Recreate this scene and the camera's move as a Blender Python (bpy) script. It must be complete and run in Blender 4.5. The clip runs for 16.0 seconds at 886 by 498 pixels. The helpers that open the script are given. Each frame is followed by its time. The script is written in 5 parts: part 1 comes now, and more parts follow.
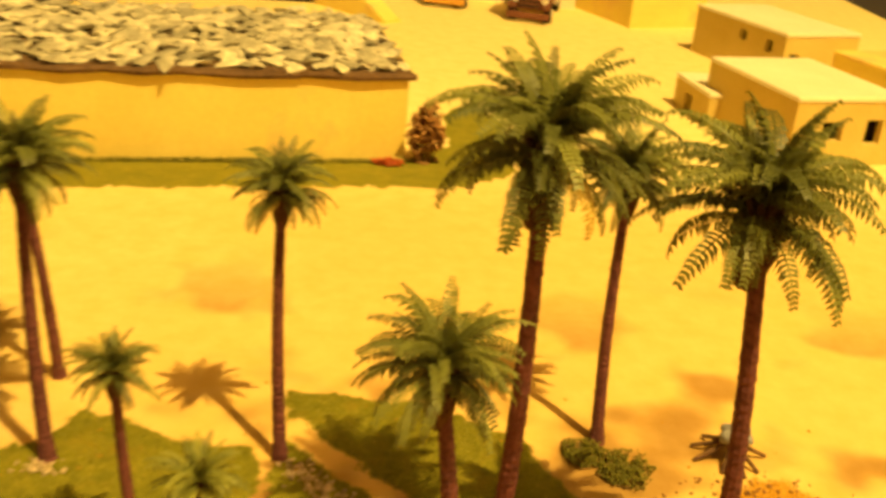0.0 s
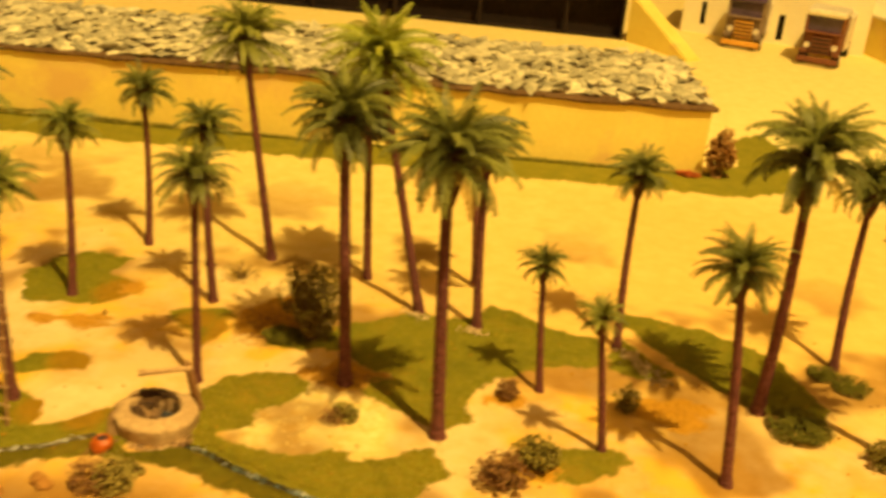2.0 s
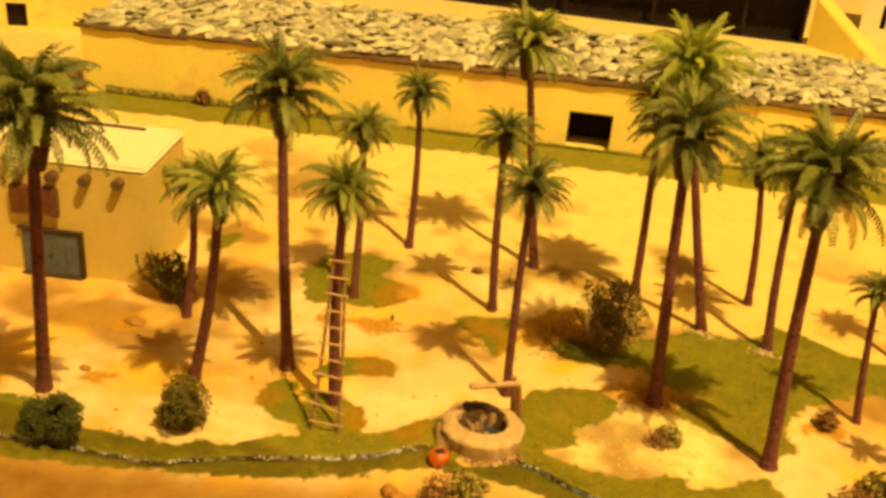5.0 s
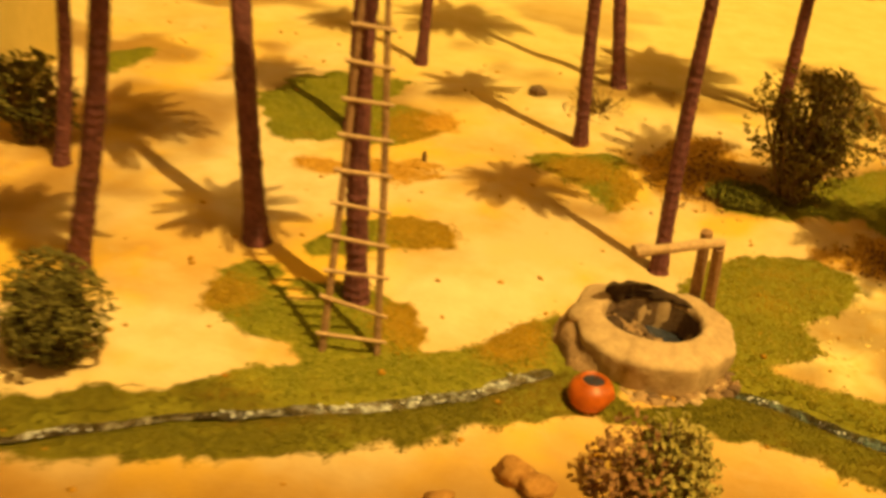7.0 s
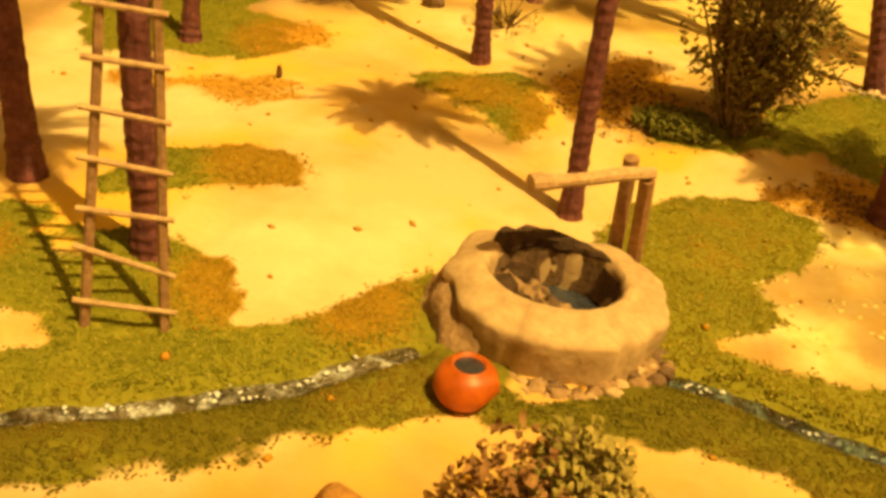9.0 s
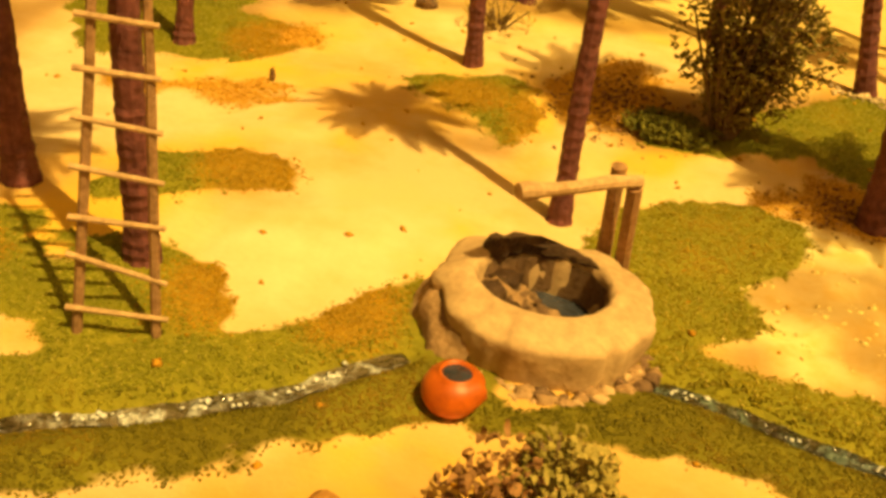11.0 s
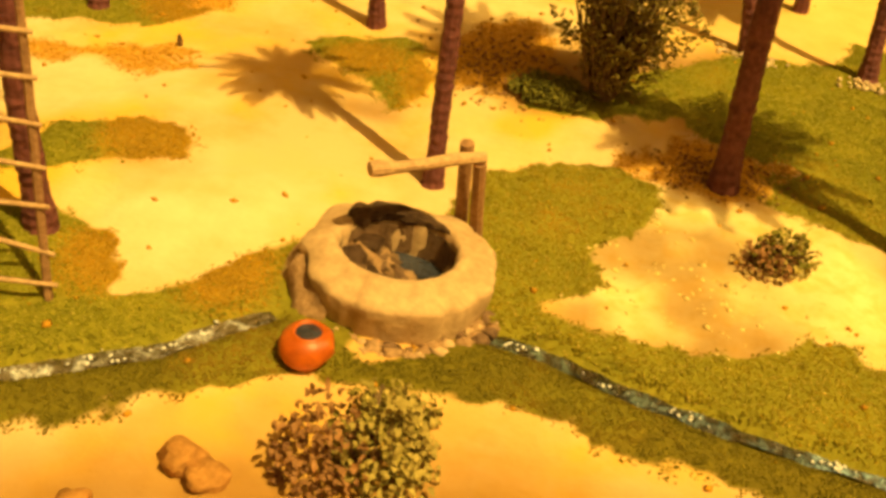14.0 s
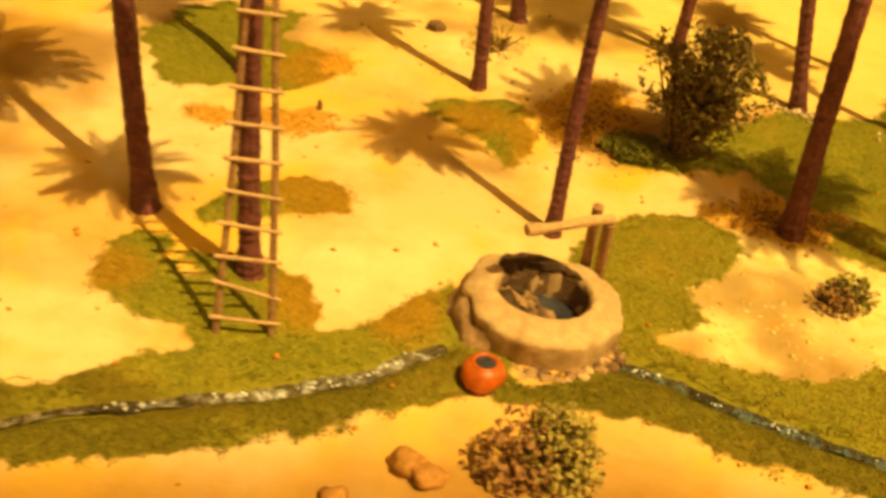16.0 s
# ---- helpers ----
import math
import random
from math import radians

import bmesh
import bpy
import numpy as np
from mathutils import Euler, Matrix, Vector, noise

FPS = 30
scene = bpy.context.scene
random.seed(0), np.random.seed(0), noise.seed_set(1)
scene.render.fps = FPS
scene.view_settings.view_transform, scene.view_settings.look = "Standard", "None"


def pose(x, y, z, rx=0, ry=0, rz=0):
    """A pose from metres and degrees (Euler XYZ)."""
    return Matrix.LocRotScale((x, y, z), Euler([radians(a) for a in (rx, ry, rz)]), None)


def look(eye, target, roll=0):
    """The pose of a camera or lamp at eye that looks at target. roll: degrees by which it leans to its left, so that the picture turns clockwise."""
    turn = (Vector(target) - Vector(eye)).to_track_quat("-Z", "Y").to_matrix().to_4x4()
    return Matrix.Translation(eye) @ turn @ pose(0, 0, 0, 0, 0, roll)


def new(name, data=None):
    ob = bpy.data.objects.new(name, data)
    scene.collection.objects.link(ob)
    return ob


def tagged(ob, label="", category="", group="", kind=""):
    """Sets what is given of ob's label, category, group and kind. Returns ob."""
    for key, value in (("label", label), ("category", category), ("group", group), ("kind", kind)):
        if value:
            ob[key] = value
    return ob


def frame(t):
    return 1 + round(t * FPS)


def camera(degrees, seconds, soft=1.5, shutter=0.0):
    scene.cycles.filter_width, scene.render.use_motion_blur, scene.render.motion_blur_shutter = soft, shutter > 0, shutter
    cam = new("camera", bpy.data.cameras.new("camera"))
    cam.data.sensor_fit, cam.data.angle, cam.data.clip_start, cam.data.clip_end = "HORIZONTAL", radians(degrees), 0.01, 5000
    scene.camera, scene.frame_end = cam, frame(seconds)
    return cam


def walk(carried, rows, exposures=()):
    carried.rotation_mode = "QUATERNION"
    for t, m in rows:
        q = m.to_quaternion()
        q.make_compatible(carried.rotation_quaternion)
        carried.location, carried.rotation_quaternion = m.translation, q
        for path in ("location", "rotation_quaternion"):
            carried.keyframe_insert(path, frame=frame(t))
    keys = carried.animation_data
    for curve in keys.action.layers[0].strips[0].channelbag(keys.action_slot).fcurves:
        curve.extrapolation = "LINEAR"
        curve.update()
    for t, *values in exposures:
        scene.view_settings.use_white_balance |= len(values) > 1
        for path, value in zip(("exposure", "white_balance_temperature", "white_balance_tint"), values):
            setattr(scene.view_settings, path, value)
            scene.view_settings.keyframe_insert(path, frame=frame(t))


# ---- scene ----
# A table-top oasis diorama: palms, a well, a spring-fed stream, mud-brick buildings, lit by one warm bulb.
cam = camera(48.8, 16.0, soft=3.4, shutter=0.5)
PATH = [
    (0, (0.041, 0.023, 0.3), (0.1, 1.848, -0.517), 5.3),
    (0.2, (0.038, -0.006, 0.309), (0.034, 1.824, -0.499), 6.8),
    (0.4, (0.043, -0.033, 0.314), (-0.034, 1.787, -0.515), 6.5),
    (0.5, (0.046, -0.05, 0.315), (-0.074, 1.763, -0.52), 6.1),
    (1, (0.056, -0.115, 0.335), (-0.148, 1.69, -0.501), 5.9),
    (1.5, (0.045, -0.189, 0.357), (-0.312, 1.602, -0.458), 4.5),
    (2, (0.014, -0.258, 0.371), (-0.444, 1.509, -0.446), 4.6),
    (2.5, (-0.024, -0.279, 0.373), (-0.566, 1.453, -0.469), 4.3),
    (3, (-0.074, -0.296, 0.375), (-0.664, 1.425, -0.456), 4.4),
    (3.5, (-0.111, -0.314, 0.384), (-0.724, 1.397, -0.451), 4.5),
    (5.8, (-0.207, -0.234, 0.322), (-0.797, 1.473, -0.537), 5.0),
    (6, (-0.231, -0.209, 0.301), (-0.8, 1.495, -0.578), 4.3),
    (6.5, (-0.267, -0.144, 0.24), (-0.758, 1.548, -0.706), 4.8),
    (7, (-0.293, -0.075, 0.18), (-0.693, 1.625, -0.796), 5.4),
    (7.5, (-0.292, -0.032, 0.157), (-0.62, 1.682, -0.82), 6.4),
    (8, (-0.288, -0.008, 0.138), (-0.579, 1.69, -0.878), 7.3),
    (8.5, (-0.285, 0.004, 0.132), (-0.543, 1.696, -0.903), 7.9),
    (9, (-0.285, 0.005, 0.133), (-0.537, 1.698, -0.901), 7.7),
    (9.2, (-0.286, 0.004, 0.135), (-0.539, 1.692, -0.908), 7.7),
    (11.5, (-0.281, 0.006, 0.139), (-0.522, 1.692, -0.909), 8.0),
    (12, (-0.269, 0.007, 0.151), (-0.506, 1.644, -0.973), 7.4),
    (12.5, (-0.252, 0.002, 0.159), (-0.435, 1.625, -0.995), 8.5),
    (13, (-0.247, -0.002, 0.163), (-0.411, 1.606, -1.014), 8.9),
    (13.5, (-0.249, -0.004, 0.164), (-0.408, 1.607, -1.011), 9.3),
    (14, (-0.253, -0.007, 0.168), (-0.42, 1.601, -1.009), 9.1),
    (14.5, (-0.256, -0.013, 0.17), (-0.418, 1.594, -1.008), 9.4),
    (15, (-0.264, -0.026, 0.184), (-0.428, 1.575, -1.004), 9.0),
    (15.5, (-0.275, -0.036, 0.193), (-0.438, 1.567, -0.991), 9.3),
    (16, (-0.297, -0.058, 0.207), (-0.454, 1.562, -0.956), 9.4),
]
EXPOSURE = [(0.0, -0.17), (1.0, -0.24), (2.0, -0.29), (3.5, -0.23), (6.0, -0.16), (7.0, -0.28), (7.5, -0.21), (8.5, -0.03), (9.0, -0.01), (16.0, 0.01)]
walk(cam, [(t, look(eye, target, roll)) for t, eye, target, roll in PATH], EXPOSURE)

# ---------------------------------------------------------------- light
world = bpy.data.worlds.new("world")
scene.world = world
world.use_nodes = True
world.node_tree.nodes["Background"].inputs["Color"].default_value = (1.0, 0.62, 0.2, 1)
world.node_tree.nodes["Background"].inputs["Strength"].default_value = 0.01
bulb = bpy.data.lights.new("ceiling_bulb", "POINT")
bulb.energy, bulb.color, bulb.shadow_soft_size = 1090.0, (1.0, 0.68, 0.195), 0.024
new("ceiling_bulb", bulb).location = (1.16, -0.69, 3.6)


# ---------------------------------------------------------------- numpy noise on the plan
def lattice(x, y, size, seed):
    """Smooth noise from 0 to 1 with lumps of that size."""
    table = np.random.RandomState(seed).rand(256, 256)
    u, v = np.asarray(x) / size + 1000.0, np.asarray(y) / size + 1000.0
    i, j = np.floor(u).astype(int), np.floor(v).astype(int)
    f, g = u - i, v - j
    f, g = f * f * (3 - 2 * f), g * g * (3 - 2 * g)
    a, b = table[i % 256, j % 256], table[(i + 1) % 256, j % 256]
    c, d = table[i % 256, (j + 1) % 256], table[(i + 1) % 256, (j + 1) % 256]
    return (a * (1 - f) + b * f) * (1 - g) + (c * (1 - f) + d * f) * g


def fractal(x, y, size, seed):
    return 0.55 * lattice(x, y, size, seed) + 0.3 * lattice(x, y, size / 2.3, seed + 1) + 0.15 * lattice(x, y, size / 5.1, seed + 2)


def smooth(lo, hi, v):
    k = np.clip((v - lo) / (hi - lo), 0, 1)
    return k * k * (3 - 2 * k)


# ---------------------------------------------------------------- materials
def shader(name, rough=0.8, metal=0.0, spec=0.3):
    m = bpy.data.materials.new(name)
    m.use_nodes = True
    nodes, links = m.node_tree.nodes, m.node_tree.links
    bsdf = nodes["Principled BSDF"]
    bsdf.inputs["Roughness"].default_value, bsdf.inputs["Metallic"].default_value = rough, metal
    bsdf.inputs["Specular IOR Level"].default_value = spec
    return m, nodes, links, bsdf


def noise_node(nodes, links, scale, detail=4.0, rough=0.6):
    at, n = nodes.new("ShaderNodeTexCoord"), nodes.new("ShaderNodeTexNoise")
    n.inputs["Scale"].default_value, n.inputs["Detail"].default_value, n.inputs["Roughness"].default_value = scale, detail, rough
    links.new(at.outputs["Object"], n.inputs["Vector"])
    return n.outputs["Fac"]


def ramp(nodes, links, fac, stops):
    r = nodes.new("ShaderNodeValToRGB")
    while len(r.color_ramp.elements) < len(stops):
        r.color_ramp.elements.new(0.5)
    for e, (p, c) in zip(r.color_ramp.elements, stops):
        e.position, e.color = p, (*c, 1)
    links.new(fac, r.inputs["Fac"])
    return r.outputs["Color"]


def blend(nodes, links, fac, a, b, kind="MIX"):
    m = nodes.new("ShaderNodeMix")
    m.data_type, m.blend_type = "RGBA", kind
    for socket, value in ((m.inputs[0], fac), (m.inputs[6], a), (m.inputs[7], b)):
        if isinstance(value, (int, float)):
            socket.default_value = value
        elif isinstance(value, tuple):
            socket.default_value = (*value, 1)
        else:
            links.new(value, socket)
    return m.outputs[2]


def bump(nodes, links, bsdf, fac, strength, distance):
    b = nodes.new("ShaderNodeBump")
    b.inputs["Strength"].default_value, b.inputs["Distance"].default_value = strength, distance
    links.new(fac, b.inputs["Height"])
    links.new(b.outputs["Normal"], bsdf.inputs["Normal"])


def surface(name, dark, light, scale, rough=0.85, relief=0.0004, fine=6.0, spec=0.2, stain=None, random_by=None, metal=0.0, speckle=0.45):
    """A worn surface: broad stains from dark to light, fine grain over it, and relief."""
    m, nodes, links, bsdf = shader(name, rough, metal, spec)
    broad, grain = noise_node(nodes, links, scale), noise_node(nodes, links, scale * fine, 3.0)
    colour = ramp(nodes, links, broad, [(0.3, dark), (0.7, light)])
    colour = blend(nodes, links, speckle, colour, ramp(nodes, links, grain, [(0.25, tuple(c * 0.55 for c in dark)), (0.75, tuple(min(1, c * 1.2) for c in light))]))
    if stain:
        spots = ramp(nodes, links, noise_node(nodes, links, scale * 0.45, 5.0, 0.7), [(0.52, (0, 0, 0)), (0.66, (1, 1, 1))])
        colour = blend(nodes, links, spots, colour, stain)
    if random_by:
        if random_by == "island":
            value = nodes.new("ShaderNodeNewGeometry").outputs["Random Per Island"]
        else:
            value = nodes.new("ShaderNodeObjectInfo").outputs["Random"]
        shade = ramp(nodes, links, value, [(0.0, (0.55, 0.55, 0.55)), (1.0, (1.35, 1.35, 1.3))])
        colour = blend(nodes, links, 1.0, colour, shade, "MULTIPLY")
    links.new(colour, bsdf.inputs["Base Color"])
    if relief:
        bump(nodes, links, bsdf, grain, 0.8, relief)
    return m


def ground_material():
    m, nodes, links, bsdf = shader("sand_and_turf", 0.9, 0, 0.15)

    def layer(name):
        a = nodes.new("ShaderNodeAttribute")
        a.attribute_name = name
        return a.outputs["Fac"]

    broad, mid, fine = noise_node(nodes, links, 9), noise_node(nodes, links, 55), noise_node(nodes, links, 420, 3)
    sand = ramp(nodes, links, broad, [(0.3, (0.54, 0.29, 0.060)), (0.5, (0.66, 0.40, 0.095)), (0.7, (0.72, 0.48, 0.16))])
    sand = blend(nodes, links, 0.35, sand, ramp(nodes, links, mid, [(0.3, (0.52, 0.29, 0.08)), (0.65, (0.70, 0.49, 0.20))]))
    gold = ramp(nodes, links, noise_node(nodes, links, 21, 4, 0.55), [(0.47, (0, 0, 0)), (0.62, (0.9, 0.9, 0.9))])
    sand = blend(nodes, links, gold, sand, (0.78, 0.47, 0.05))
    cream = ramp(nodes, links, noise_node(nodes, links, 13, 5, 0.62), [(0.50, (0, 0, 0)), (0.62, (0.75, 0.75, 0.75))])
    sand = blend(nodes, links, cream, sand, (0.70, 0.53, 0.27))
    sand = blend(nodes, links, layer("pale"), sand, ramp(nodes, links, mid, [(0.3, (0.68, 0.51, 0.24)), (0.7, (0.79, 0.64, 0.38))]))
    sand = blend(nodes, links, layer("clods"), sand, ramp(nodes, links, noise_node(nodes, links, 120, 4), [(0.36, (0.76, 0.55, 0.17)), (0.56, (0.83, 0.69, 0.31))]))
    sand = blend(nodes, links, layer("far"), sand, ramp(nodes, links, mid, [(0.3, (0.77, 0.56, 0.16)), (0.7, (0.84, 0.65, 0.24))]))
    sand = blend(nodes, links, layer("golden"), sand, ramp(nodes, links, mid, [(0.3, (0.78, 0.495, 0.125)), (0.7, (0.83, 0.56, 0.17))]))
    sand = blend(nodes, links, layer("yard"), sand, ramp(nodes, links, mid, [(0.3, (0.82, 0.65, 0.24)), (0.7, (0.88, 0.73, 0.31))]))
    # Ochre sand, deepened so that the foreground reads as less lit.
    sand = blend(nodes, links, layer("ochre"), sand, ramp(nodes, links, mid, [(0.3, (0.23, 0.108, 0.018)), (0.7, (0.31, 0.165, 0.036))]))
    sand = blend(nodes, links, layer("litter"), sand, ramp(nodes, links, fine, [(0.32, (0.40, 0.19, 0.010)), (0.5, (0.54, 0.275, 0.016)), (0.72, (0.60, 0.33, 0.03))]))
    turf = ramp(nodes, links, fine, [(0.3, (0.14, 0.125, 0.010)), (0.5, (0.215, 0.195, 0.014)), (0.72, (0.29, 0.26, 0.020))])
    turf = blend(nodes, links, 0.5, turf, ramp(nodes, links, mid, [(0.35, (0.18, 0.175, 0.014)), (0.7, (0.29, 0.25, 0.022))]))
    turf = blend(nodes, links, layer("withered"), turf, ramp(nodes, links, fine, [(0.3, (0.25, 0.135, 0.010)), (0.7, (0.42, 0.235, 0.016))]))
    # Olive brown turf, made darker to dim the foreground.
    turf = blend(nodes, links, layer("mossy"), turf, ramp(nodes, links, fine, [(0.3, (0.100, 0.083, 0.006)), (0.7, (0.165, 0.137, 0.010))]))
    edge = nodes.new("ShaderNodeMath")
    edge.operation = "MULTIPLY_ADD"
    links.new(mid, edge.inputs[0])
    edge.inputs[1].default_value = 0.5
    links.new(layer("grass"), edge.inputs[2])
    mask = ramp(nodes, links, edge.outputs[0], [(0.66, (0, 0, 0)), (0.82, (1, 1, 1))])
    links.new(blend(nodes, links, mask, sand, turf), bsdf.inputs["Base Color"])
    rough = nodes.new("ShaderNodeMath")
    rough.operation = "MULTIPLY_ADD"
    links.new(fine, rough.inputs[0])
    rough.inputs[1].default_value = 0.5
    links.new(mid, rough.inputs[2])
    bump(nodes, links, bsdf, rough.outputs[0], 0.6, 0.0007)
    return m


def leaf_material(name, dark, light, by="object", odd=None, patch=None):
    m, nodes, links, bsdf = shader(name, *((0.85, 0, 0.12) if patch else (0.72, 0, 0.2) if by == "island" else (0.5, 0, 0.4)))
    if by == "object":
        value = nodes.new("ShaderNodeObjectInfo").outputs["Random"]
    else:
        value = nodes.new("ShaderNodeNewGeometry").outputs["Random Per Island"]
    colour = ramp(nodes, links, value, [(0.0, dark), (0.75, light), (1.0, tuple(c * 1.35 for c in light))])
    if odd:
        colour = blend(nodes, links, ramp(nodes, links, value, [(0.86, (0, 0, 0)), (0.90, (1, 1, 1))]), colour, odd)
    colour = blend(nodes, links, 0.4, colour, ramp(nodes, links, noise_node(nodes, links, 160, 3), [(0.2, dark), (0.8, light)]))
    if patch:
        wide = blend(nodes, links, 0.5, noise_node(nodes, links, 38, 3), noise_node(nodes, links, 120, 3))
        colour = blend(nodes, links, 1.0, colour, ramp(nodes, links, wide, [(0.36, (0.78, 0.80, 0.8)), (0.48, (1.0, 1.0, 1.0)), (0.60, (1.22, 1.16, 1.0))]), "MULTIPLY")
        tint = ramp(nodes, links, noise_node(nodes, links, 27, 4, 0.65), [(0.54, (0, 0, 0)), (0.68, (0.85, 0.85, 0.85))])
        colour = blend(nodes, links, tint, colour, patch)
    links.new(colour, bsdf.inputs["Base Color"])
    return m


def water_material(name, middle, pale, bank):
    """Clear resin over a dark bed: glossy ripples with pale streaks painted as glints."""
    m, nodes, links, bsdf = shader(name, 0.10, 0, 1.0)
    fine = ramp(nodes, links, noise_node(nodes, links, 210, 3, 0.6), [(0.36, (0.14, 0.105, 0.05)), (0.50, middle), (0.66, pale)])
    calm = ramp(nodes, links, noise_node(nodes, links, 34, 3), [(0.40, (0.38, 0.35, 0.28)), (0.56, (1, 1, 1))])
    place, x = nodes.new("ShaderNodeTexCoord"), nodes.new("ShaderNodeSeparateXYZ")
    links.new(place.outputs["Object"], x.inputs[0])
    deep = nodes.new("ShaderNodeMapRange")
    deep.inputs["From Min"].default_value, deep.inputs["From Max"].default_value = bank
    links.new(x.outputs["X"], deep.inputs["Value"])
    bed = ramp(nodes, links, deep.outputs["Result"], [(0.0, (0.50, 0.43, 0.30)), (1.0, (1, 1, 1))])
    fine = blend(nodes, links, 1.0, fine, bed, "MULTIPLY")
    links.new(blend(nodes, links, 1.0, fine, calm, "MULTIPLY"), bsdf.inputs["Base Color"])
    bump(nodes, links, bsdf, noise_node(nodes, links, 420, 2), 1.0, 0.004)
    return m


SAND_TURF = ground_material()
GRAIN_GREEN = leaf_material("turf_grain", (0.160, 0.158, 0.010), (0.222, 0.218, 0.014), "island", (0.50, 0.42, 0.07), (0.36, 0.26, 0.02))
GRAIN_GOLD = leaf_material("golden_turf_grain", (0.180, 0.146, 0.008), (0.252, 0.205, 0.012), "island", (0.54, 0.42, 0.08), (0.40, 0.24, 0.02))
GRAIN_DRY = leaf_material("withered_turf_grain", (0.285, 0.166, 0.009), (0.400, 0.230, 0.012), "island", None, (0.50, 0.250, 0.02))
# Moss grain, darkened past its own tone for the dimmer foreground.
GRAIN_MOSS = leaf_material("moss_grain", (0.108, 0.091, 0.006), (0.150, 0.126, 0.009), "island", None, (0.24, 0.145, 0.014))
GRAIN_RUST = leaf_material("rust_crumb", (0.36, 0.17, 0.010), (0.56, 0.285, 0.016), "island")
STONE_PALE = surface("pale_pebble", (0.44, 0.32, 0.17), (0.70, 0.55, 0.34), 80, random_by="island")
# White of the flecks that stand in for highlights on the brook.
GLINT = surface("white_glint", (0.70, 0.72, 0.72), (0.85, 0.87, 0.88), 200, 0.25, 0.0, 4, 0.6)
SAND_CRUMB = surface("sand_crumb", (0.70, 0.50, 0.15), (0.80, 0.62, 0.24), 80)
TRUNK = surface("palm_trunk", (0.065, 0.019, 0.022), (0.21, 0.069, 0.066), 130, 0.7, 0.0006, 4, 0.3)
BOOT = surface("frond_stubs", (0.045, 0.020, 0.012), (0.16, 0.080, 0.035), 220, 0.8, 0.0006, 3)
FROND = leaf_material("palm_frond", (0.030, 0.040, 0.008), (0.230, 0.240, 0.046))
FROND_LIGHT = leaf_material("young_palm_frond", (0.055, 0.070, 0.012), (0.340, 0.345, 0.058))
FROND_PALE = leaf_material("pale_palm_frond", (0.120, 0.150, 0.012), (0.440, 0.460, 0.050))
FROND_DRY = leaf_material("dry_frond", (0.38, 0.25, 0.035), (0.62, 0.43, 0.07))
LEAF_DARK = leaf_material("dark_shrub_leaf", (0.075, 0.066, 0.014), (0.22, 0.185, 0.038), "island")
LEAF_BUSH = leaf_material("bush_leaf", (0.115, 0.090, 0.016), (0.330, 0.250, 0.045), "island", (0.52, 0.42, 0.19))
LEAF_BOX = leaf_material("box_shrub_leaf", (0.035, 0.042, 0.010), (0.12, 0.125, 0.028), "island")
LEAF_OLIVE = leaf_material("olive_shrub_leaf", (0.13, 0.105, 0.018), (0.30, 0.245, 0.05), "island")
LEAF_SAGE = leaf_material("sage_shrub_leaf", (0.25, 0.195, 0.045), (0.37, 0.295, 0.075), "island")
LEAF_MOSS = leaf_material("moss_leaf", (0.07, 0.072, 0.010), (0.24, 0.22, 0.028), "island")
LEAF_RUST = leaf_material("rust_shrub_leaf", (0.22, 0.10, 0.03), (0.50, 0.27, 0.09), "island")
FLOWER_RED = leaf_material("red_flower", (0.45, 0.07, 0.02), (0.75, 0.20, 0.05), "island")
ORANGE_STONE = surface("orange_sandstone", (0.34, 0.15, 0.03), (0.50, 0.26, 0.07), 120, 0.9, 0.0008)
LEAF_BROWN = leaf_material("brown_shrub_leaf", (0.14, 0.062, 0.024), (0.33, 0.17, 0.060), "island")
TWIG = surface("twig_bark", (0.08, 0.045, 0.02), (0.26, 0.17, 0.08), 200, 0.8, 0.0003)
CLAY = surface("sun_baked_clay", (0.46, 0.30, 0.15), (0.60, 0.43, 0.24), 60, 0.85, 0.0006, 5, 0.15)
CLAY_DARK = surface("dark_brown_clay", (0.09, 0.050, 0.028), (0.24, 0.145, 0.080), 120, 0.8, 0.0008)
CLAY_BROWN = surface("brown_clay", (0.26, 0.15, 0.07), (0.44, 0.28, 0.14), 120, 0.85, 0.0008)
DARK_EARTH = surface("dark_brown_earth", (0.030, 0.015, 0.009), (0.10, 0.055, 0.028), 200, 0.6, 0.0008)
PLASTER = surface("ochre_plaster", (0.80, 0.635, 0.150), (0.87, 0.725, 0.195), 14, 0.9, 0.0003, 12, 0.12, (0.74, 0.52, 0.18), speckle=0.12)
PLASTER_PALE = surface("pale_plaster", (0.79, 0.70, 0.45), (0.85, 0.78, 0.56), 14, 0.9, 0.0003, 12, 0.12, speckle=0.12)
PLASTER_MUD = surface("mud_plaster", (0.60, 0.46, 0.13), (0.69, 0.54, 0.18), 18, 0.9, 0.0004, 10, 0.12, speckle=0.12)
ROOF_STONE = surface("roof_stone", (0.36, 0.33, 0.22), (0.70, 0.64, 0.46), 45, 0.85, 0.0012, 4, 0.2, None, "object")
ROOF_STONE_REST = surface("roof_stone_rest", (0.36, 0.33, 0.22), (0.70, 0.64, 0.46), 45, 0.85, 0.0012, 4, 0.2, None, "island")
BARK = surface("eave_bark", (0.06, 0.03, 0.015), (0.22, 0.13, 0.06), 60, 0.85, 0.0008)
WOOD = surface("stripped_wood", (0.38, 0.23, 0.11), (0.62, 0.42, 0.22), 150, 0.7, 0.0003, 4)
WOOD_POST = surface("reddish_post_wood", (0.24, 0.12, 0.055), (0.44, 0.25, 0.12), 150, 0.75, 0.0004, 4)
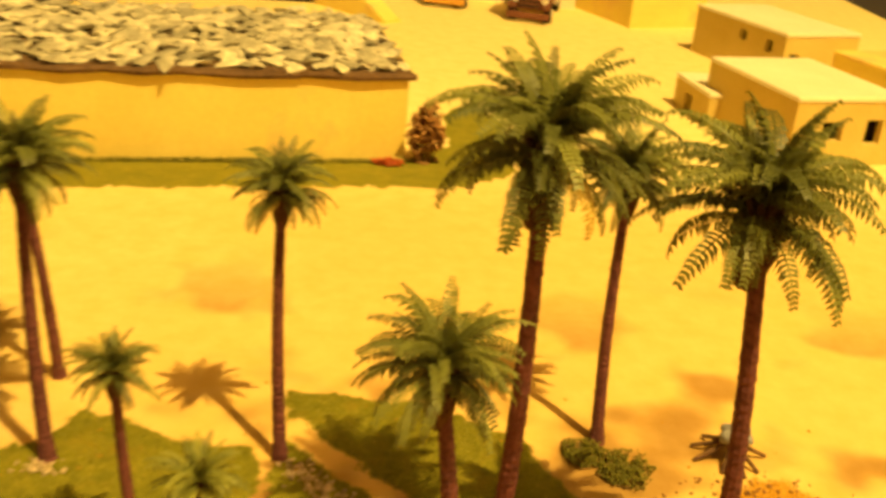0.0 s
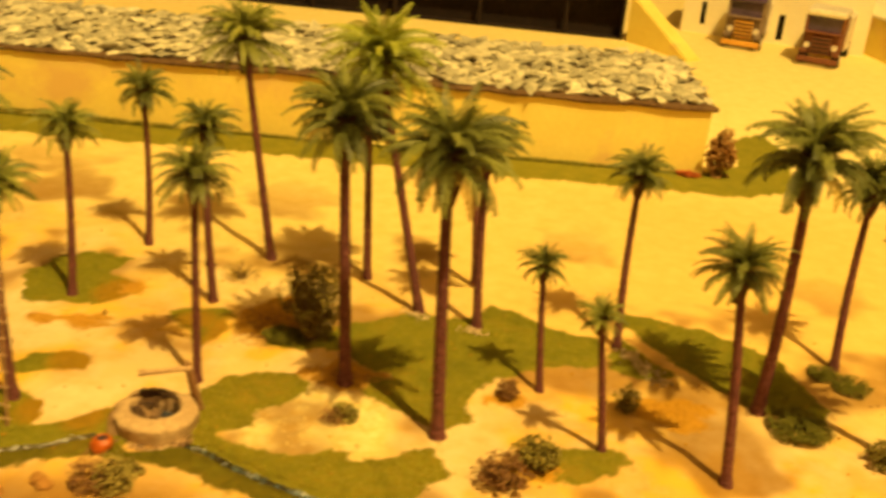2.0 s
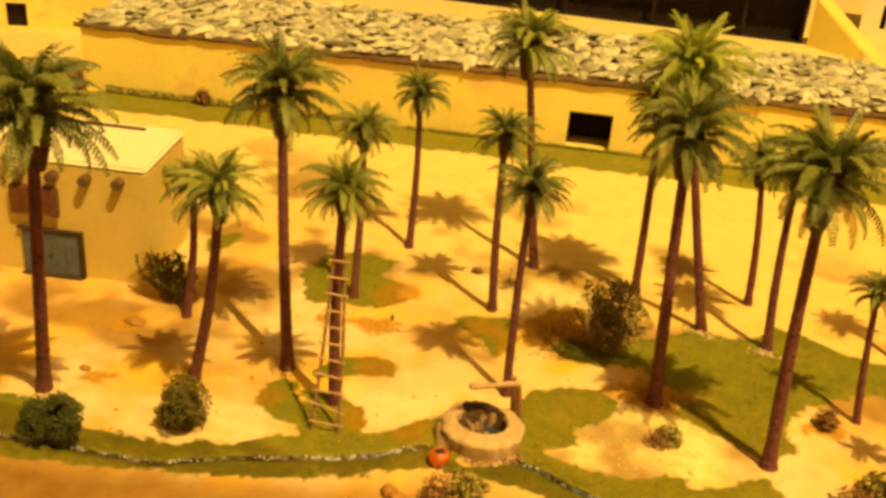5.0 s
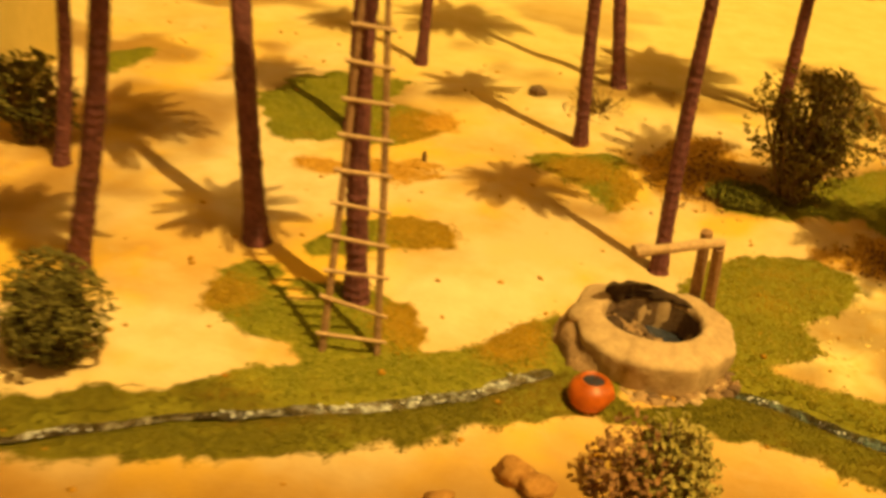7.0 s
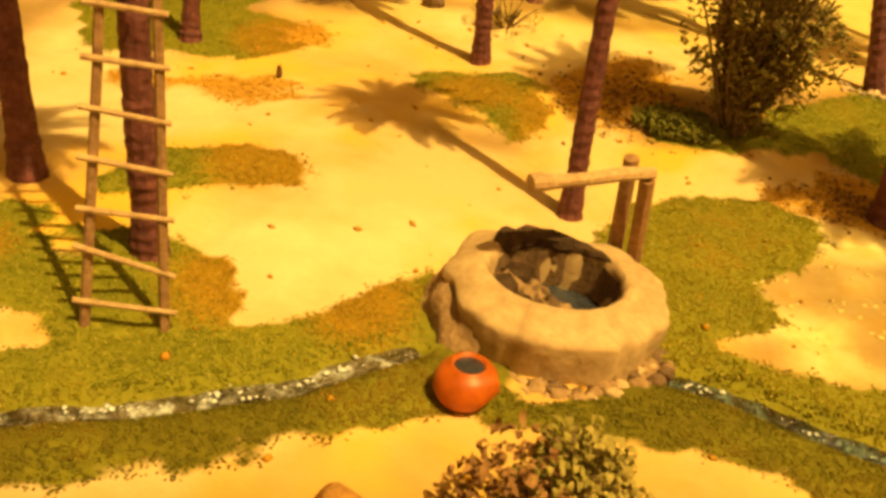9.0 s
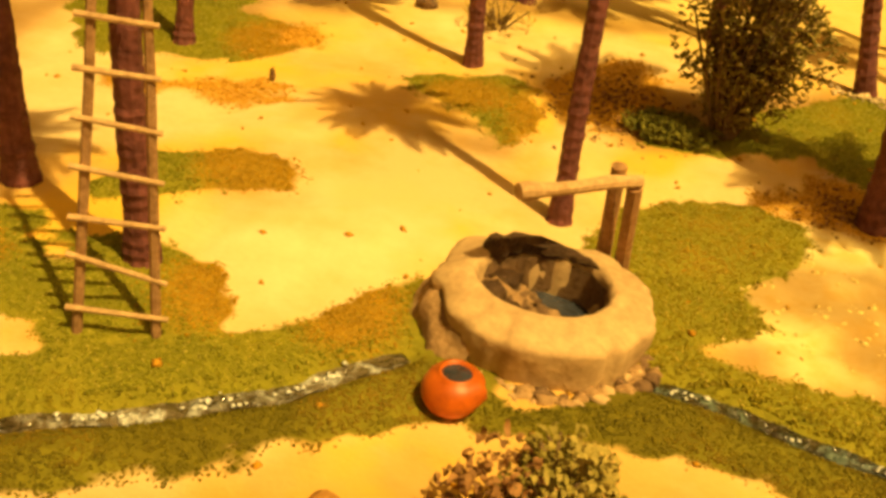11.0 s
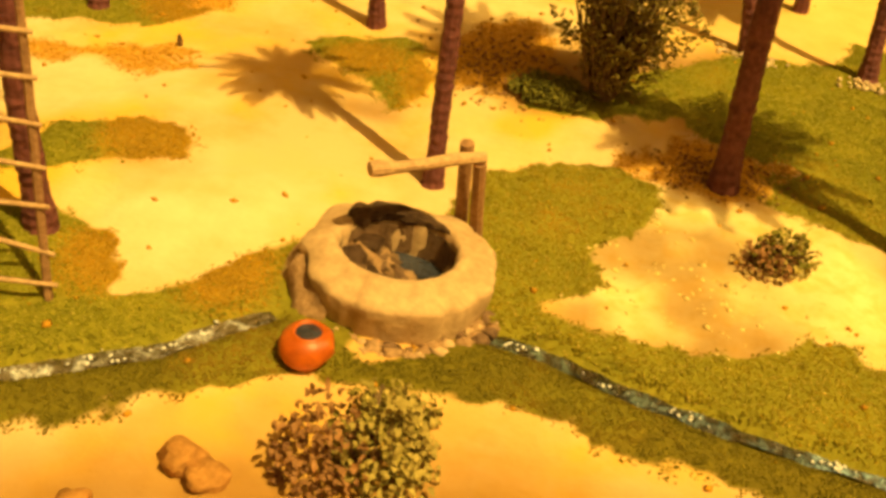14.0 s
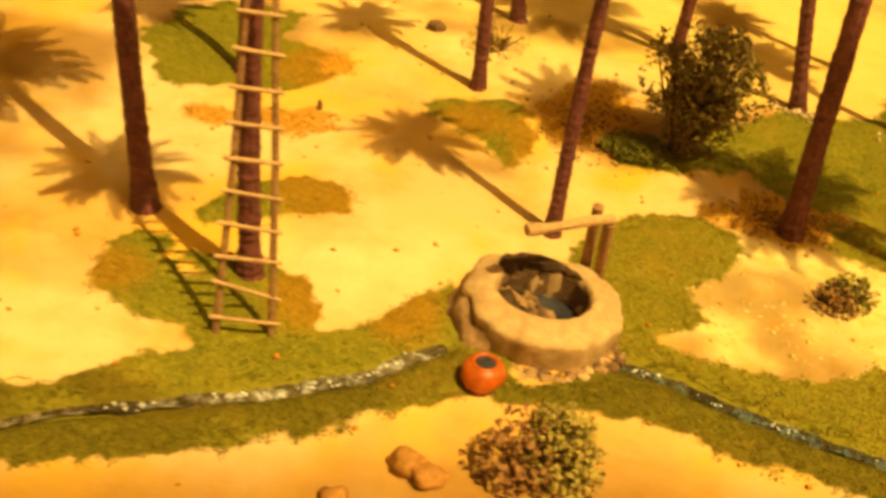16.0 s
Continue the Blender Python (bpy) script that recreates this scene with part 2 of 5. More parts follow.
WOOD_RAIL = surface("weathered_rail_wood", (0.20, 0.10, 0.05), (0.40, 0.24, 0.12), 150, 0.7, 0.0003, 4)
SHUTTER = surface("red_brown_boards", (0.10, 0.035, 0.020), (0.20, 0.08, 0.04), 90, 0.8, 0.0004)
WOOD_DARK = surface("dark_beam", (0.07, 0.035, 0.02), (0.2, 0.11, 0.05), 120, 0.8, 0.0004)
DOOR_PAINT = surface("grey_blue_door_paint", (0.075, 0.09, 0.12), (0.14, 0.165, 0.21), 60, 0.6, 0.0003)
TERRACOTTA = surface("orange_terracotta", (0.40, 0.075, 0.005), (0.56, 0.125, 0.008), 90, 0.42, 0.0001, 4, 0.4)
# Near-black colour that stands in for shade inside bays and windows.
INNER_SHADE = surface("interior_shade", (0.010, 0.006, 0.005), (0.03, 0.018, 0.014), 20, 0.9, 0.0)
GREY_CLOTH = surface("grey_sack_cloth", (0.16, 0.16, 0.18), (0.42, 0.42, 0.42), 150, 0.8, 0.0006)
TRUCK_CREAM = surface("cream_truck_paint", (0.70, 0.62, 0.46), (0.82, 0.75, 0.60), 20, 0.4, 0.0, 6, 0.4)
TRUCK_RUST = surface("brown_truck_paint", (0.14, 0.05, 0.03), (0.26, 0.10, 0.05), 25, 0.5, 0.0)
TRUCK_GREY = surface("grey_brown_truck_paint", (0.18, 0.12, 0.09), (0.30, 0.22, 0.16), 25, 0.5, 0.0)
TRUCK_YELLOW = surface("amber_truck_paint", (0.62, 0.30, 0.04), (0.78, 0.42, 0.08), 25, 0.5, 0.0)
TRUCK_GLASS = surface("dark_windscreen", (0.05, 0.03, 0.09), (0.10, 0.06, 0.16), 15, 0.15, 0.0, 6, 0.6)
RUBBER = surface("black_rubber", (0.015, 0.013, 0.012), (0.04, 0.035, 0.03), 60, 0.85, 0.0)
WATER = water_material("glinting_resin_water", (0.19, 0.155, 0.10), (0.62, 0.65, 0.66), (-0.405, -0.365))
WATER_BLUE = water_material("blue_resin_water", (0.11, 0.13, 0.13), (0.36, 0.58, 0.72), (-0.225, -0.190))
# Near-black tone that holds the shadow along the door's edges.
DOOR_EDGE = surface("door_edge_shade", (0.028, 0.016, 0.010), (0.075, 0.042, 0.024), 90, 0.85, 0.0003)
WELL_WATER = surface("blue_grey_well_water", (0.012, 0.012, 0.016), (0.06, 0.07, 0.10), 110, 0.08, 0.0016, 3, 1.0)
TABLE_WOOD = surface("dark_table_top", (0.03, 0.025, 0.025), (0.07, 0.06, 0.055), 12, 0.5, 0.0)
ROOM_PAINT = surface("room_wall_paint", (0.235, 0.192, 0.155), (0.275, 0.225, 0.182), 3, 0.9, 0.0)


# ---------------------------------------------------------------- building blocks
def thing(name, x, y, z=0.0, turn=0.0, label="", category="", group="", kind=""):
    ob = new(name)
    ob.matrix_world = pose(x, y, z, 0, 0, turn)
    ob.empty_display_size = 0.01
    return tagged(ob, label, category, group, kind)


def mesh_of(name, bm, material):
    me = bpy.data.meshes.new(name)
    bm.to_mesh(me)
    bm.free()
    me.materials.append(material)
    return me


def part(name, bm, material, parent, label="", shade=False):
    me = bm if isinstance(bm, bpy.types.Mesh) else mesh_of(name, bm, material)
    if shade:
        me.polygons.foreach_set("use_smooth", [True] * len(me.polygons))
    ob = new(name, me)
    ob.parent = parent
    return tagged(ob, label)


def solid(name, bm, material, label, category, kind="", group="", shade=False):
    """A top-level thing of one mesh."""
    return tagged(part(name, bm, material, None, "", shade), label, category, group, kind)


def add_box(bm, lo, hi, bevel=0.0, m=None):
    made = bmesh.ops.create_cube(bm, size=1.0)["verts"]
    size, mid = [h - l for l, h in zip(lo, hi)], [(h + l) / 2 for l, h in zip(lo, hi)]
    bmesh.ops.scale(bm, vec=size, verts=made)
    bmesh.ops.translate(bm, vec=mid, verts=made)
    if bevel:
        edges = list({e for v in made for e in v.link_edges})
        done = bmesh.ops.bevel(bm, geom=edges, offset=bevel, segments=2, affect="EDGES", profile=0.6)
        made = list({v for f in done["faces"] for v in f.verts} | {v for v in made if v.is_valid})
    if m is not None:
        bmesh.ops.transform(bm, matrix=m, verts=made)
    return made


def holed_wall(length, height, thick, holes):
    """An upright wall along +x as one closed shell; holes are (x0, x1, z0, z1)."""
    xs = sorted({0.0, length} | {v for h in holes for v in h[:2]})
    zs = sorted({0.0, height} | {v for h in holes for v in h[2:]})
    bm, corner = bmesh.new(), {}

    def vert(i, j, y):
        if (i, j, y) not in corner:
            corner[i, j, y] = bm.verts.new((xs[i], y, zs[j]))
        return corner[i, j, y]

    full = {(i, j) for i in range(len(xs) - 1) for j in range(len(zs) - 1)
            if not any(h[0] <= xs[i] < h[1] and h[2] <= zs[j] < h[3] for h in holes)}
    for i, j in full:
        ring = [(i, j), (i + 1, j), (i + 1, j + 1), (i, j + 1)]
        bm.faces.new([vert(*c, 0.0) for c in ring])
        bm.faces.new([vert(*c, thick) for c in ring[::-1]])
        for k, (di, dj) in enumerate(((0, -1), (1, 0), (0, 1), (-1, 0))):
            if (i + di, j + dj) not in full:
                a, b = ring[k], ring[(k + 1) % 4]
                bm.faces.new([vert(*b, 0.0), vert(*a, 0.0), vert(*a, thick), vert(*b, thick)])
    bmesh.ops.recalc_face_normals(bm, faces=bm.faces[:])
    return bm


def box(lo, hi, bevel=0.0, m=None):
    bm = bmesh.new()
    add_box(bm, lo, hi, bevel, m)
    return bm


def tube(points, radii, sides=8, cap=True, wobble=0.0, seed=0):
    """A round bar through points."""
    bm, rnd = bmesh.new(), random.Random(seed)
    rings, points = [], [Vector(p) for p in points]
    for i, p in enumerate(points):
        along = (points[min(i + 1, len(points) - 1)] - points[max(i - 1, 0)]).normalized()
        side = along.cross(Vector((0.31, 0.9, 0.3))).normalized()
        up = side.cross(along).normalized()
        r = radii[i] if isinstance(radii, (list, tuple)) else radii
        rings.append([bm.verts.new(p + (side * math.cos(a) + up * math.sin(a)) * r * (1 + wobble * rnd.uniform(-1, 1)))
                      for a in [2 * math.pi * k / sides for k in range(sides)]])
    for a, b in zip(rings, rings[1:]):
        for k in range(sides):
            bm.faces.new((a[k], a[(k + 1) % sides], b[(k + 1) % sides], b[k]))
    if cap:
        bm.faces.new(rings[0][::-1])
        bm.faces.new(rings[-1])
    bmesh.ops.recalc_face_normals(bm, faces=bm.faces[:])
    return bm


def lump(size, seed, rough=0.25, detail=2):
    """An uneven stone."""
    bm = bmesh.new()
    bmesh.ops.create_icosphere(bm, subdivisions=detail, radius=1.0)
    off = Vector((seed * 3.7, seed * 1.3, seed * 0.7))
    for v in bm.verts:
        k = 1 + rough * 2 * noise.noise(v.co * 1.3 + off) + rough * 0.8 * noise.noise(v.co * 3.1 + off)
        v.co = Vector((v.co.x * size[0], v.co.y * size[1], v.co.z * size[2])) * k
    return bm


def scattered(name, places, sizes, material, flat=0.8, seed=1, parent=None):
    """Many small crumbs in one mesh: uneven octahedra at the places."""
    rnd, n = np.random.RandomState(seed), len(places)
    unit = np.array([(1, 0, 0), (-1, 0, 0), (0, 1, 0), (0, -1, 0), (0, 0, 1), (0, 0, -1)], float)
    tris = np.array([(0, 2, 4), (2, 1, 4), (1, 3, 4), (3, 0, 4), (2, 0, 5), (1, 2, 5), (3, 1, 5), (0, 3, 5)])
    turn = rnd.rand(n) * math.tau
    v = unit[None] * (0.6 + 0.8 * rnd.rand(n, 6, 1))
    v[:, :, 2] *= flat
    c, s = np.cos(turn)[:, None], np.sin(turn)[:, None]
    tilt = rnd.uniform(-1.2, 1.2, (n, 1)) if flat < 0.5 else rnd.uniform(-0.5, 0.5, (n, 1))
    x, y, z = v[:, :, 0] * c - v[:, :, 1] * s, v[:, :, 0] * s + v[:, :, 1] * c, v[:, :, 2]
    v = np.stack([x, y, z + tilt * x], 2) * np.asarray(sizes)[:, None, None] + np.asarray(places)[:, None, :]
    faces = (tris[None] + 6 * np.arange(n)[:, None, None]).reshape(-1, 3)
    me = bpy.data.meshes.new(name)
    me.vertices.add(n * 6)
    me.vertices.foreach_set("co", v.ravel())
    me.loops.add(faces.size)
    me.loops.foreach_set("vertex_index", faces.ravel().astype(np.int32))
    me.polygons.add(len(faces))
    me.polygons.foreach_set("loop_start", np.arange(0, faces.size, 3, dtype=np.int32))
    me.polygons.foreach_set("loop_total", np.full(len(faces), 3, dtype=np.int32))
    me.update(calc_edges=True)
    me.validate()
    me.materials.append(material)
    ob = new(name, me)
    ob.parent = parent
    return ob


# ---------------------------------------------------------------- the plan of the ground
STREAM = [(-0.66, 0.035), (-0.54, 0.070), (-0.448, 0.093), (-0.413, 0.118), (-0.362, 0.141), (-0.334, 0.158), (-0.314, 0.181)]
OUTFLOW = [(-0.262, 0.192), (-0.240, 0.188), (-0.217, 0.179), (-0.196, 0.174), (-0.160, 0.169), (-0.10, 0.163), (0.0, 0.150)]


def along(x, y, line):
    """Distance of plan points from a broken line."""
    best = np.full(np.shape(x), 9.0)
    for (ax, ay), (bx, by) in zip(line, line[1:]):
        dx, dy = bx - ax, by - ay
        k = np.clip(((x - ax) * dx + (y - ay) * dy) / (dx * dx + dy * dy), 0, 1)
        best = np.minimum(best, np.hypot(x - ax - k * dx, y - ay - k * dy))
    return best


def spot(x, y, cx, cy, rx, ry, turn=0.0):
    """Metres inside (plus) or outside (minus) an oval, about."""
    c, s = math.cos(radians(turn)), math.sin(radians(turn))
    u, v = (x - cx) * c + (y - cy) * s, -(x - cx) * s + (y - cy) * c
    return (1 - np.hypot(u / rx, v / ry)) * min(rx, ry)


def within(x, y, ring):
    """Metres inside (plus) or outside (minus) a closed outline on the plan."""
    x, y = np.asarray(x, float), np.asarray(y, float)
    out = np.full(x.shape, -1.0)
    px, py = [p[0] for p in ring], [p[1] for p in ring]
    near = (x > min(px) - 0.02) & (x < max(px) + 0.02) & (y > min(py) - 0.02) & (y < max(py) + 0.02)
    u, v = x[near], y[near]
    best, odd = np.full(u.shape, 9.0), np.zeros(u.shape, bool)
    for (ax, ay), (bx, by) in zip(ring, ring[1:] + ring[:1]):
        dx, dy = bx - ax, by - ay
        k = np.clip(((u - ax) * dx + (v - ay) * dy) / (dx * dx + dy * dy), 0, 1)
        best = np.minimum(best, np.hypot(u - ax - k * dx, v - ay - k * dy))
        if ay != by:
            odd ^= ((ay > v) != (by > v)) & (u < (bx - ax) * (v - ay) / (by - ay) + ax)
    out[near] = np.where(odd, best, -best)
    return out


# outlines of the turf: west bank of the brook, the patches along the ladder path, the well lawn, the bush lawn, the east lawn
WEST_BANK = [(-0.66, 0.012), (-0.52, 0.056), (-0.470, 0.074), (-0.426, 0.092), (-0.380, 0.110), (-0.357, 0.120), (-0.341, 0.132), (-0.320, 0.148), (-0.300, 0.158), (-0.285, 0.165), (-0.300, 0.205),
             (-0.318, 0.212), (-0.329, 0.205), (-0.334, 0.190), (-0.339, 0.178), (-0.354, 0.173), (-0.381, 0.161), (-0.391, 0.154), (-0.410, 0.138), (-0.432, 0.122), (-0.463, 0.107), (-0.508, 0.097), (-0.530, 0.112), (-0.563, 0.106), (-0.66, 0.085)]
LADDER_FOOT = [(-0.430, 0.168), (-0.437, 0.190), (-0.432, 0.204), (-0.418, 0.204), (-0.412, 0.197), (-0.398, 0.199), (-0.376, 0.199), (-0.364, 0.197), (-0.356, 0.184), (-0.354, 0.170), (-0.388, 0.153), (-0.404, 0.158), (-0.413, 0.162)]
PATH_PATCH = [(-0.419, 0.218), (-0.406, 0.243), (-0.391, 0.252), (-0.368, 0.259), (-0.361, 0.247), (-0.362, 0.237), (-0.378, 0.226), (-0.395, 0.222), (-0.407, 0.213)]
HIGH_PATCH = [(-0.498, 0.350), (-0.490, 0.385), (-0.476, 0.408), (-0.428, 0.411), (-0.433, 0.378), (-0.420, 0.373), (-0.400, 0.370), (-0.396, 0.357), (-0.411, 0.328), (-0.440, 0.318), (-0.459, 0.308), (-0.474, 0.309), (-0.486, 0.333)]
PALM_PATCH = [(-0.357, 0.337), (-0.343, 0.352), (-0.318, 0.359), (-0.304, 0.350), (-0.301, 0.325), (-0.303, 0.300), (-0.313, 0.295), (-0.329, 0.312), (-0.343, 0.320)]
WELL_LAWN = [(-0.302, 0.158), (-0.274, 0.163), (-0.257, 0.165), (-0.230, 0.162), (-0.202, 0.155), (-0.172, 0.152), (-0.140, 0.150), (-0.105, 0.165), (-0.110, 0.190), (-0.094, 0.222), (-0.111, 0.250), (-0.132, 0.229), (-0.156, 0.211), (-0.170, 0.218),
             (-0.186, 0.211), (-0.196, 0.202), (-0.211, 0.201), (-0.225, 0.199), (-0.243, 0.209), (-0.228, 0.221), (-0.230, 0.240), (-0.221, 0.256), (-0.212, 0.272), (-0.215, 0.285), (-0.228, 0.293), (-0.251, 0.286), (-0.272, 0.272), (-0.280, 0.235), (-0.262, 0.190)]
BUSH_LAWN = [(-0.271, 0.317), (-0.262, 0.341), (-0.245, 0.346), (-0.217, 0.380), (-0.196, 0.399), (-0.180, 0.419), (-0.154, 0.418), (-0.134, 0.424), (-0.125, 0.450), (-0.103, 0.447), (-0.067, 0.428), (-0.030, 0.432), (-0.022, 0.400), (-0.025, 0.386),
             (-0.047, 0.378), (-0.063, 0.369), (-0.091, 0.334), (-0.104, 0.305), (-0.098, 0.281), (-0.112, 0.264), (-0.140, 0.271), (-0.165, 0.280), (-0.183, 0.292), (-0.188, 0.312), (-0.207, 0.335), (-0.237, 0.322)]
EAST_LAWN = [(-0.022, 0.482), (0.000, 0.486), (0.032, 0.484), (0.073, 0.475), (0.104, 0.453), (0.122, 0.424), (0.142, 0.392), (0.130, 0.368), (0.086, 0.373), (0.067, 0.387), (0.037, 0.401), (0.015, 0.387), (-0.021, 0.386)]
GREEN = [(-0.582, 0.366, 0.014, 0.022, 0), (-0.022, 0.260, 0.036, 0.018, 30), (0.080, 0.890, 0.052, 0.050, 15), (0.095, 0.985, 0.035, 0.110, 4)]
LITTER = [
    (-0.438, 0.293, 0.013, 0.008, 20), (-0.4035, 0.2965, 0.0165, 0.0120, 20), (-0.402, 0.360, 0.010, 0.014, 0),
    (0.030, 0.346, 0.030, 0.020, 10), (0.226, 0.408, 0.034, 0.021, 20), (-0.280, 0.360, 0.023, 0.040, -10),
    # The oval at (-0.199, 0.303) is litter that also deepens a palm crown's shadow.
    (-0.563, 0.215, 0.014, 0.009, 20), (-0.080, 0.315, 0.012, 0.009, 0), (-0.045, 0.245, 0.022, 0.014, 0), (-0.199, 0.303, 0.028, 0.019, 10), (-0.540, 0.143, 0.010, 0.005, 30),
]
WITHERED = [(-0.374, 0.246, 0.019, 0.020, 23), (-0.363, 0.187, 0.013, 0.016, 0), (-0.406, 0.352, 0.022, 0.024, 0), (-0.331, 0.193, 0.012, 0.018, 0), (-0.428, 0.178, 0.012, 0.012, 0),
            (-0.180, 0.157, 0.050, 0.010, 0), (-0.305, 0.325, 0.010, 0.030, 0), (-0.330, 0.332, 0.016, 0.016, 20)]
PALE = [(-0.450, 0.150, 0.040, 0.020, 20), (-0.345, 0.205, 0.030, 0.030, 0), (-0.300, 0.400, 0.060, 0.035, 0), (-0.430, 0.275, 0.055, 0.035, 10), (-0.47, 0.33, 0.02, 0.06, 0)]
WALL_A, WALL_B = (-0.967, 0.656), (0.025, 0.883)


def grass_at(x, y):
    ragged = (fractal(x, y, 0.016, 5) - 0.5) * 0.011 + (lattice(x, y, 0.0035, 15) - 0.5) * 0.004
    d = np.full(np.shape(x), -1.0)
    for g in GREEN:
        d = np.maximum(d, spot(x, y, *g))
    for ring in (WEST_BANK, LADDER_FOOT, PATH_PATCH, HIGH_PATCH, PALM_PATCH, WELL_LAWN, BUSH_LAWN, EAST_LAWN):
        d = np.maximum(d, within(x, y, ring))
    d = np.minimum(d, along(x, y, [(-0.014, 0.448), (0.026, 0.407), (0.049, 0.394)]) - 0.006)
    d = np.minimum(d, along(x, y, [(-0.414, 0.192), (-0.399, 0.186)]) - 0.002)
    d = np.maximum(d, 0.036 - along(x, y, [(-0.925, 0.633), (0.06, 0.858)]))
    return d + ragged


def withered_at(x, y):
    """Where the turf has gone olive gold."""
    d = np.full(np.shape(x), -1.0)
    for g in WITHERED:
        d = np.maximum(d, spot(x, y, *g))
    return d


def litter_at(x, y):
    d = np.full(np.shape(x), -1.0)
    for g in LITTER:
        d = np.maximum(d, spot(x, y, *g))
    return d + (fractal(x, y, 0.012, 9) - 0.5) * 0.020


def height_at(x, y):
    near = smooth(0.75, 0.45, y)
    h = (fractal(x, y, 0.09, 21) - 0.5) * 0.006 * near + (fractal(x, y, 0.02, 31) - 0.5) * 0.0022 * near
    h = h + smooth(-0.002, 0.008, grass_at(x, y)) * 0.0012
    h = h + smooth(-0.010, 0.004, spot(x, y, -0.196, 0.240, 0.050, 0.040)) * smooth(0.004, -0.002, grass_at(x, y)) * (fractal(x, y, 0.0075, 35) - 0.45) * 0.0050
    channel = np.minimum(along(x, y, STREAM), along(x, y, OUTFLOW))
    return h - 0.0035 * smooth(0.006, 0.001, channel)


def ground_z(x, y):
    return float(height_at(np.array([x]), np.array([y]))[0])


def make_ground():
    xs = np.concatenate([np.arange(-2.0, -0.75, 0.011), np.arange(-0.75, 0.32, 0.003), np.arange(0.32, 0.93, 0.011)])
    ys = np.concatenate([np.arange(-0.08, 0.03, 0.01), np.arange(0.03, 0.62, 0.003), np.arange(0.62, 2.60, 0.010)])
    gx, gy = np.meshgrid(xs, ys)
    z = height_at(gx, gy)
    nx, ny = len(xs), len(ys)
    index = np.arange(nx * ny).reshape(ny, nx)
    quads = np.stack([index[:-1, :-1], index[:-1, 1:], index[1:, 1:], index[1:, :-1]], -1).reshape(-1, 4)
    me = bpy.data.meshes.new("ground")
    me.vertices.add(nx * ny)
    me.vertices.foreach_set("co", np.stack([gx, gy, z], -1).ravel())
    me.loops.add(quads.size)
    me.loops.foreach_set("vertex_index", quads.ravel().astype(np.int32))
    me.polygons.add(len(quads))
    me.polygons.foreach_set("loop_start", np.arange(0, quads.size, 4, dtype=np.int32))
    me.polygons.foreach_set("loop_total", np.full(len(quads), 4, dtype=np.int32))
    me.polygons.foreach_set("use_smooth", np.ones(len(quads), dtype=bool))
    me.update(calc_edges=True)
    pale = np.full(gx.shape, -1.0)
    for p in PALE:
        pale = np.maximum(pale, spot(gx, gy, *p))
    # Front strip: ochre sand, with the weaker foreground light put into its colour.
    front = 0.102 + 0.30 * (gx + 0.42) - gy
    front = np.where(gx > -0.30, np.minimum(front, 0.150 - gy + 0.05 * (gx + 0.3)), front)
    brook = np.array(STREAM + OUTFLOW)
    layers = {
        "golden": 0.9 * smooth(-0.30, 0.0, gx + (fractal(gx, gy, 0.12, 81) - 0.5) * 0.2) * smooth(0.32, 0.46, gy) * smooth(1.05, 0.75, gy),
        "clods": 0.85 * smooth(-0.012, 0.006, spot(gx, gy, -0.196, 0.240, 0.052, 0.042) + (fractal(gx, gy, 0.02, 43) - 0.5) * 0.02),
        "yard": smooth(0.72, 1.05, gy),
        "far": smooth(0.31, 0.56, gy + (fractal(gx, gy, 0.08, 71) - 0.5) * 0.15),
        "grass": 0.62 * smooth(-0.004, 0.004, grass_at(gx, gy)) * (1 - smooth(0.0, 0.004, litter_at(gx, gy))) + 0.06,
        "withered": 0.8 * smooth(-0.004, 0.004, withered_at(gx, gy) + (fractal(gx, gy, 0.012, 19) - 0.5) * 0.008),
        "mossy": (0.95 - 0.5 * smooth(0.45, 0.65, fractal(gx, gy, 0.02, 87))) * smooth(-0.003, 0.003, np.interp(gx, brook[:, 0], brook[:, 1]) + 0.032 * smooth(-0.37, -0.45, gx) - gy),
        "litter": 0.9 * smooth(-0.002, 0.004, litter_at(gx, gy)),
        "pale": np.maximum(0.85 * smooth(-0.012, 0.012, pale + (fractal(gx, gy, 0.03, 41) - 0.5) * 0.05), 0.6 * smooth(0.52, 0.66, fractal(gx, gy, 0.055, 61))),
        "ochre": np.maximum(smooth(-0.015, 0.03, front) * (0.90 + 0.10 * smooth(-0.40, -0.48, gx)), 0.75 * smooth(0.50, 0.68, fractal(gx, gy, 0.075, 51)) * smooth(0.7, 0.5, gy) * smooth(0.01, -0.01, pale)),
    }
    for name, values in layers.items():
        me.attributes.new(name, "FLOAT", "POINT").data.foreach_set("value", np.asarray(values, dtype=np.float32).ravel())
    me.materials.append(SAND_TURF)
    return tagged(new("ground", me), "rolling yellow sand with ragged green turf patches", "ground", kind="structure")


make_ground()


def sow(mask, count, lo, hi, seed):
    rnd = np.random.RandomState(seed)
    x, y = rnd.uniform(lo[0], hi[0], count), rnd.uniform(lo[1], hi[1], count)
    keep = mask(x, y) > rnd.uniform(-0.0015, 0.0025, count)
    return x[keep], y[keep], rnd


